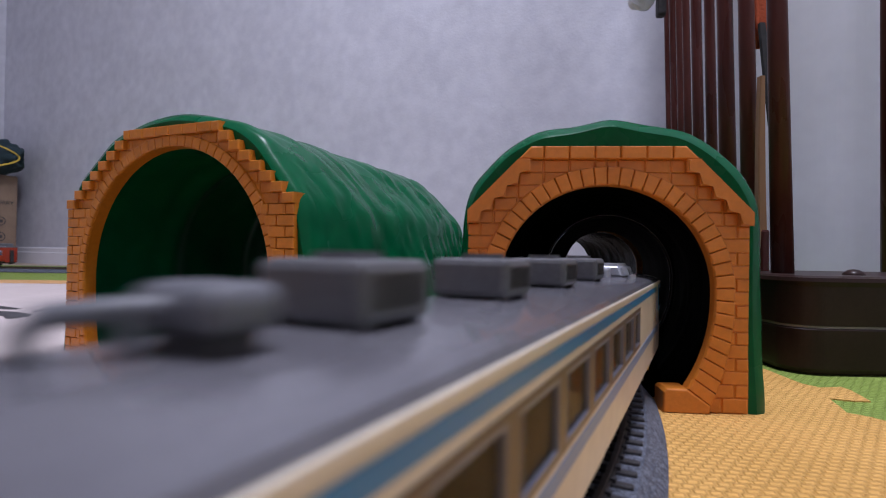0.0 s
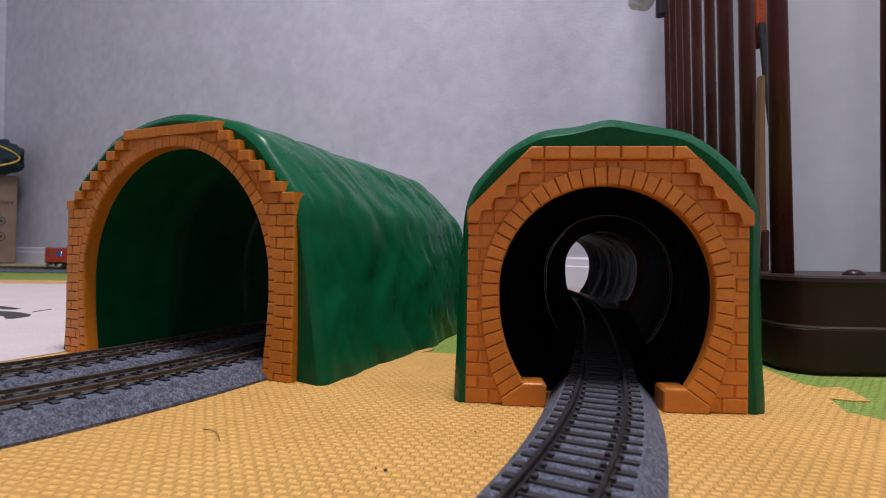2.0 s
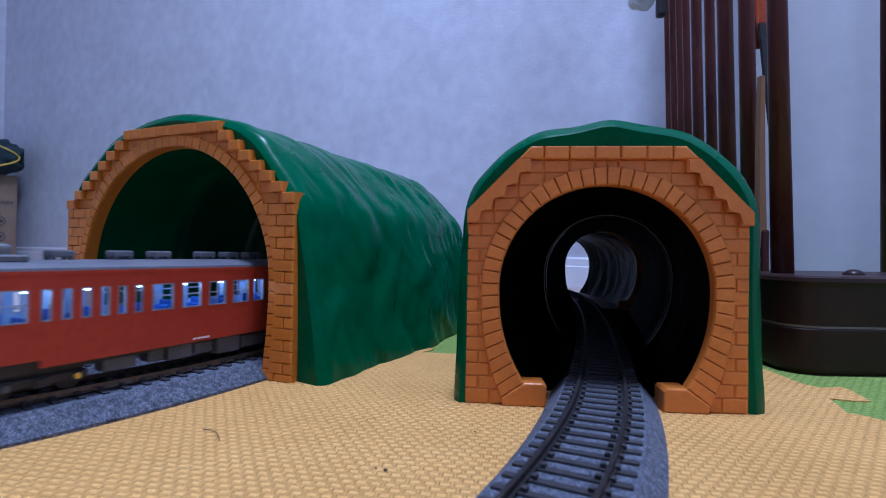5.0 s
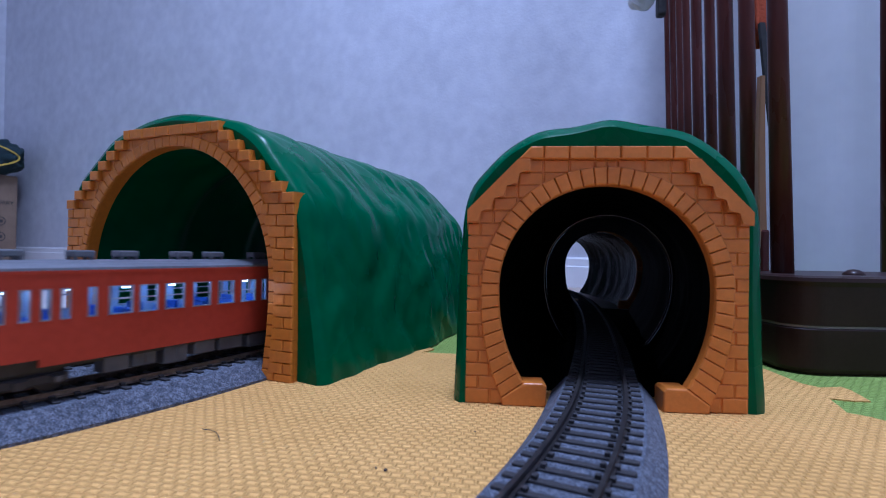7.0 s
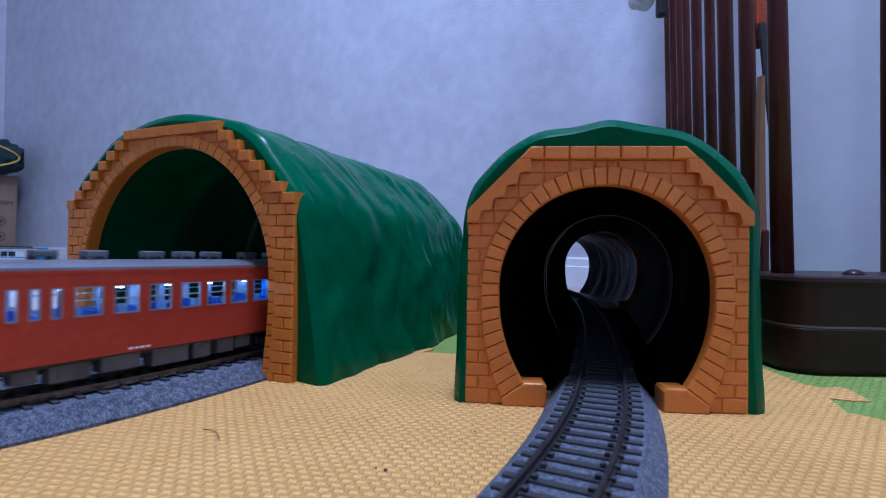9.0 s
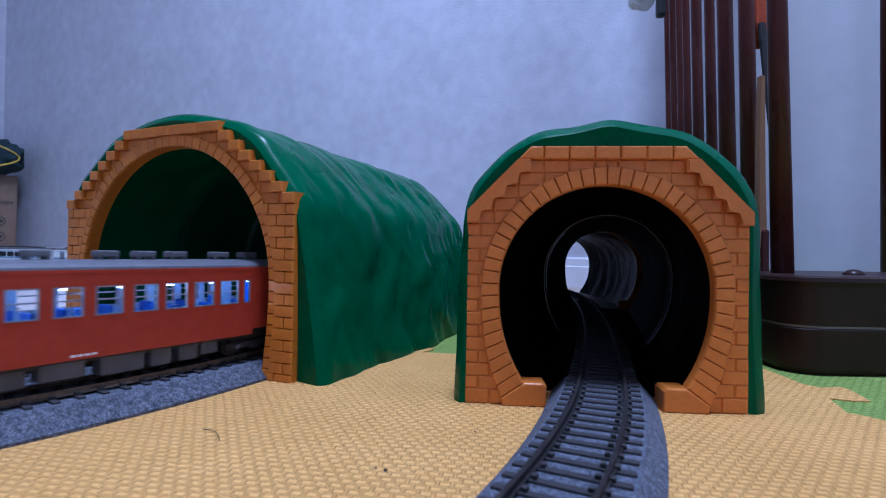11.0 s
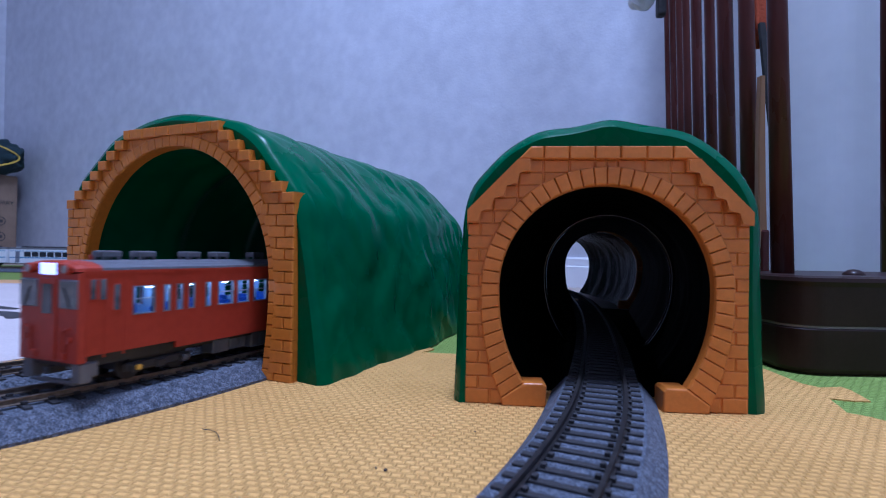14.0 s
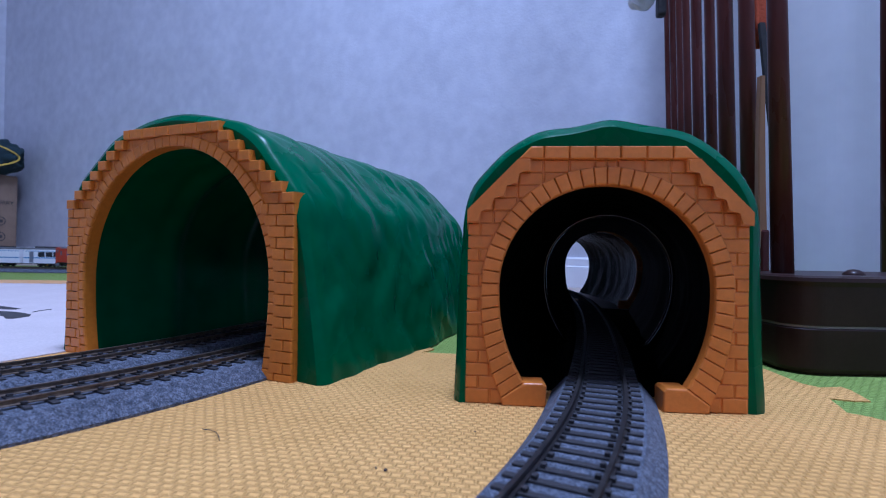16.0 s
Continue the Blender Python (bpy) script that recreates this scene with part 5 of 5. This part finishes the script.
MAT["cabinet"] = material("cabinet_white", (0.60, 0.61, 0.66), 0.5, 0, (0.64, 0.65, 0.70), 12, fine=(60, 0.02))
white_cabinet()


def side_upright():
    bm = bmesh.new()
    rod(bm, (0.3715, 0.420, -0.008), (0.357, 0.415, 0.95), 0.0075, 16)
    ob = part("side_upright", bm, "brown", smooth=True)
    tagged(ob, "single glossy dark brown upright beside the cabinet", "upright")


side_upright()


def hanging_bag():
    bm = bmesh.new()
    bmesh.ops.create_icosphere(bm, subdivisions=3, radius=0.014)
    for v in bm.verts:
        q = noise.noise(v.co * 120) * 0.005
        v.co = Vector((v.co.x * 1.1, v.co.y * 0.6, v.co.z * 1.0)) * (1 + q * 60)
        v.co += Vector((0.2255, 0.585, 0.359))
    ob = part("plastic_bag", bm, "film")
    tagged(ob, "crumpled clear plastic bag hanging from the gate", "plastic bag")
    bm = boxed(0.2415, 0.2515, 0.578, 0.590, 0.338, 0.400, bevel=0.003, segments=2)
    ob = part("black_clip", bm, "dark")
    tagged(ob, "black clip on the end of the gate", "clip")


hanging_bag()

# ---------------------------------------------------------------- far corner: carton and clothes


def carton():
    m = Matrix.Translation((-1.700, 2.000, -0.008)) @ Matrix.Rotation(radians(-26), 4, "Z")
    ob = thing("cardboard_box", m, "tall brown cardboard carton with dark print by the wall", "cardboard box")
    part("body", boxed(-0.34, 0.0, -0.10, 0.02, 0.0, 0.345, bevel=0.004), "card", ob)
    part("tape", boxed(-0.20, -0.15, -0.1012, -0.0995, 0.0, 0.345), "card_tape", ob)
    cu = bpy.data.curves.new("printed_word", "FONT")
    cu.body, cu.size, cu.extrude = "URRY", 0.0215, 0.0006
    cu.materials.append(MAT["ink"])
    flat = bpy.data.objects.new("printed_word", cu)
    me = bpy.data.meshes.new_from_object(flat)
    me.materials.clear()
    me.materials.append(MAT["ink"])
    word = new("printed_word", me)
    word.parent = ob
    word.matrix_basis = Matrix.Translation((0.0008, -0.0470, 0.2300)) @ Matrix.Rotation(radians(90), 4, "Z") @ Matrix.Rotation(radians(90), 4, "X")
    for z in (0.165, 0.105):
        bm = bmesh.new()
        rod(bm, (-0.001, -0.036, z), (0.0010, -0.036, z), 0.018, 24)
        d = part("printed_disc", bm, "ink", ob, "dark printed round sign")
        bm = bmesh.new()
        rod(bm, (0.0009, -0.036, z), (0.0015, -0.036, z), 0.0145, 24)
        part("disc_centre", bm, "card", d)
        part("disc_mark", boxed(0.0014, 0.0020, -0.044, -0.028, z - 0.006, z + 0.006), "ink", d)


MAT["card_tape"] = material("brown_tape", (0.32, 0.22, 0.13), 0.35, 0, (0.36, 0.25, 0.15), 30)
carton()


def clothes():
    m = Matrix.Translation((-1.765, 1.985, 0.337)) @ Matrix.Rotation(radians(-26), 4, "Z")
    ob = thing("folded_clothes", m, "heap of dark blue-green clothes with a yellow cord on the carton", "clothes")
    bm = bmesh.new()
    bmesh.ops.create_icosphere(bm, subdivisions=4, radius=1)
    for v in bm.verts:
        c = v.co.copy()
        q = noise.noise(c * 2.2) * 0.24 + noise.noise(c * 5.0) * 0.16 + abs(noise.noise(c * 9.0)) * 0.10
        taper = 1 - 0.45 * max(0, c.z)
        v.co = Vector((c.x * 0.150 * taper * (1 + q), c.y * 0.075 * (1 + q), 0.068 + c.z * 0.075 * (1 + q)))
        v.co.z = max(0.0, v.co.z)
    part("fabric", bm, "cloth", ob, smooth=True)
    bm = bmesh.new()
    prev = None
    for i in range(20):
        f = i / 19
        p = Vector((0.150 + 0.012 * math.sin(math.pi * f), -0.060 + 0.075 * math.sin(math.pi * f), 0.100 - 0.085 * f))
        if prev:
            rod(bm, prev, p, 0.003, 6)
        prev = p
    part("cord", bm, "cord", ob, "thin yellow cord")


clothes()

# ---------------------------------------------------------------- print on the white mat


def print_blot(points, name_label):
    bm = bmesh.new()
    lo = [bm.verts.new((x, y, -0.0004)) for x, y in points]
    hi = [bm.verts.new((x, y, 0.0010)) for x, y in points]
    n = len(points)
    bm.faces.new(lo)
    bm.faces.new(hi[::-1])
    for i in range(n):
        bm.faces.new((lo[i], lo[(i + 1) % n], hi[(i + 1) % n], hi[i]))
    ob = part("mat_print", bm, "ink")
    tagged(ob, name_label, "mat print", kind="structure")


UPPER_PRINT = [(-0.4698, 0.5150), (-0.4415, 0.5087), (-0.4236, 0.5010), (-0.4036, 0.4889), (-0.4085, 0.4832), (-0.4217, 0.4860), (-0.4485, 0.4917)]
LOWER_PRINT = [(-0.4366, 0.4787), (-0.4070, 0.4692), (-0.3944, 0.4666), (-0.3787, 0.4601), (-0.3626, 0.4496), (-0.3551, 0.4386), (-0.3553, 0.4233), (-0.3616, 0.4224), (-0.3785, 0.4392), (-0.3806, 0.4389), (-0.3885, 0.4262)]
SEAM_PRINT = [(-0.3757, 0.4672), (-0.3779, 0.4784), (-0.3775, 0.4931), (-0.3761, 0.4913), (-0.3762, 0.4763), (-0.3736, 0.4652)]
print_blot(UPPER_PRINT, "thin black printed blade on the white play mat")
print_blot(LOWER_PRINT, "broad black printed blade on the white play mat")
print_blot(SEAM_PRINT, "faint dark seam in the white play mat")


def floor_litter():
    """A fine hair and a few crumbs on the tan mat."""
    bm = bmesh.new()
    prev = None
    for i in range(10):
        f = i / 9
        p = Vector((-0.080 + 0.010 * f, 0.172 - 0.010 * f + 0.003 * math.sin(3 * f), 0.0004))
        if prev:
            rod(bm, prev, p, 0.00012, 5)
        prev = p
    tagged(part("hair", bm, "dark"), "fine dark hair lying on the tan mat", "hair")
    for x, y, r in ((-0.0150, 0.1425, 0.0006), (-0.0178, 0.1440, 0.0004), (0.012, 0.175, 0.0003)):
        bm = bmesh.new()
        bmesh.ops.create_icosphere(bm, subdivisions=1, radius=r, matrix=Matrix.Translation((x, y, r * 0.5)))
        tagged(part("crumb", bm, "sleeper"), "tiny dark crumb on the tan mat", "crumb", "crumbs on the mat")


floor_litter()

# ---------------------------------------------------------------- movement


def car_pose(way, s, gap, turned=False):
    """A car whose middle is at s, its bogies gap apart; z is the rail top."""
    xa, ya, _ = way.at(s - gap / 2)
    xb, yb, _ = way.at(s + gap / 2)
    h = math.atan2(yb - ya, xb - xa) + (math.pi if turned else 0)
    return Matrix.Translation(((xa + xb) / 2, (ya + yb) / 2, RAIL_TOP)) @ Matrix.Rotation(h, 4, "Z")


def cream_pose(s):
    """The cream car with its front at s and its bogies 0.052 and 0.235 behind."""
    xa, ya, _ = RIGHT_WAY.at(s - 0.235)
    xb, yb, _ = RIGHT_WAY.at(s - 0.052)
    h = math.atan2(yb - ya, xb - xa)
    return Matrix.Translation((xb - 0.118 * math.cos(h), yb - 0.118 * math.sin(h), RAIL_TOP)) @ Matrix.Rotation(h, 4, "Z")


def steps(dt):
    n = round(16 / dt)
    return [16.0 * i / n for i in range(n + 1)]


def along(rows, t):
    """The value at t between rows of (t, value)."""
    for (t0, v0), (t1, v1) in zip(rows, rows[1:]):
        if t <= t1:
            return v0 + (v1 - v0) * max(0.0, t - t0) / (t1 - t0)
    return rows[-1][1]


SLACK = (-0.0010, 0.0062, 0.0024, -0.0016, -0.0004)


def motions():
    for i, (car, way_round) in enumerate(red_train):
        rows = []
        for t in steps(0.25):
            s = SPEED * (t - 4.0) - PITCH * (i + 0.5) + SLACK[i]
            rows.append((t, car_pose(NEAR_WAY, s, 0.136, way_round < 0)))
        walk(car, rows)
    tail = [(0, 0.0490), (0.5, -0.0220), (1.0, -0.0985), (1.5, -0.1578), (1.7, -0.1830), (1.8, -0.1960), (2.0, -0.2220), (6.0, -0.66), (16, -0.66)]
    walk(cream, [(t, cream_pose(along(tail, t))) for t in steps(0.1) if t <= 2.5 or abs(t * 2 - round(t * 2)) < 1e-6])
    nose = [(0, -1.018), (2.6, -1.018 + 2.6 * 0.183), (4.0, -0.42), (14.8, -0.42), (16.0, -0.628)]
    walk(express_red, [(t, car_pose(FAR_WAY, along(nose, t) - 0.1375, 0.18, True)) for t in steps(0.25)])
    for i, car in enumerate(white_train):
        walk(car, [(t, car_pose(REAR_WAY, (t - 8.447) * 0.170 - 0.3075 * (i + 0.5), 0.2)) for t in steps(0.25)])


motions()
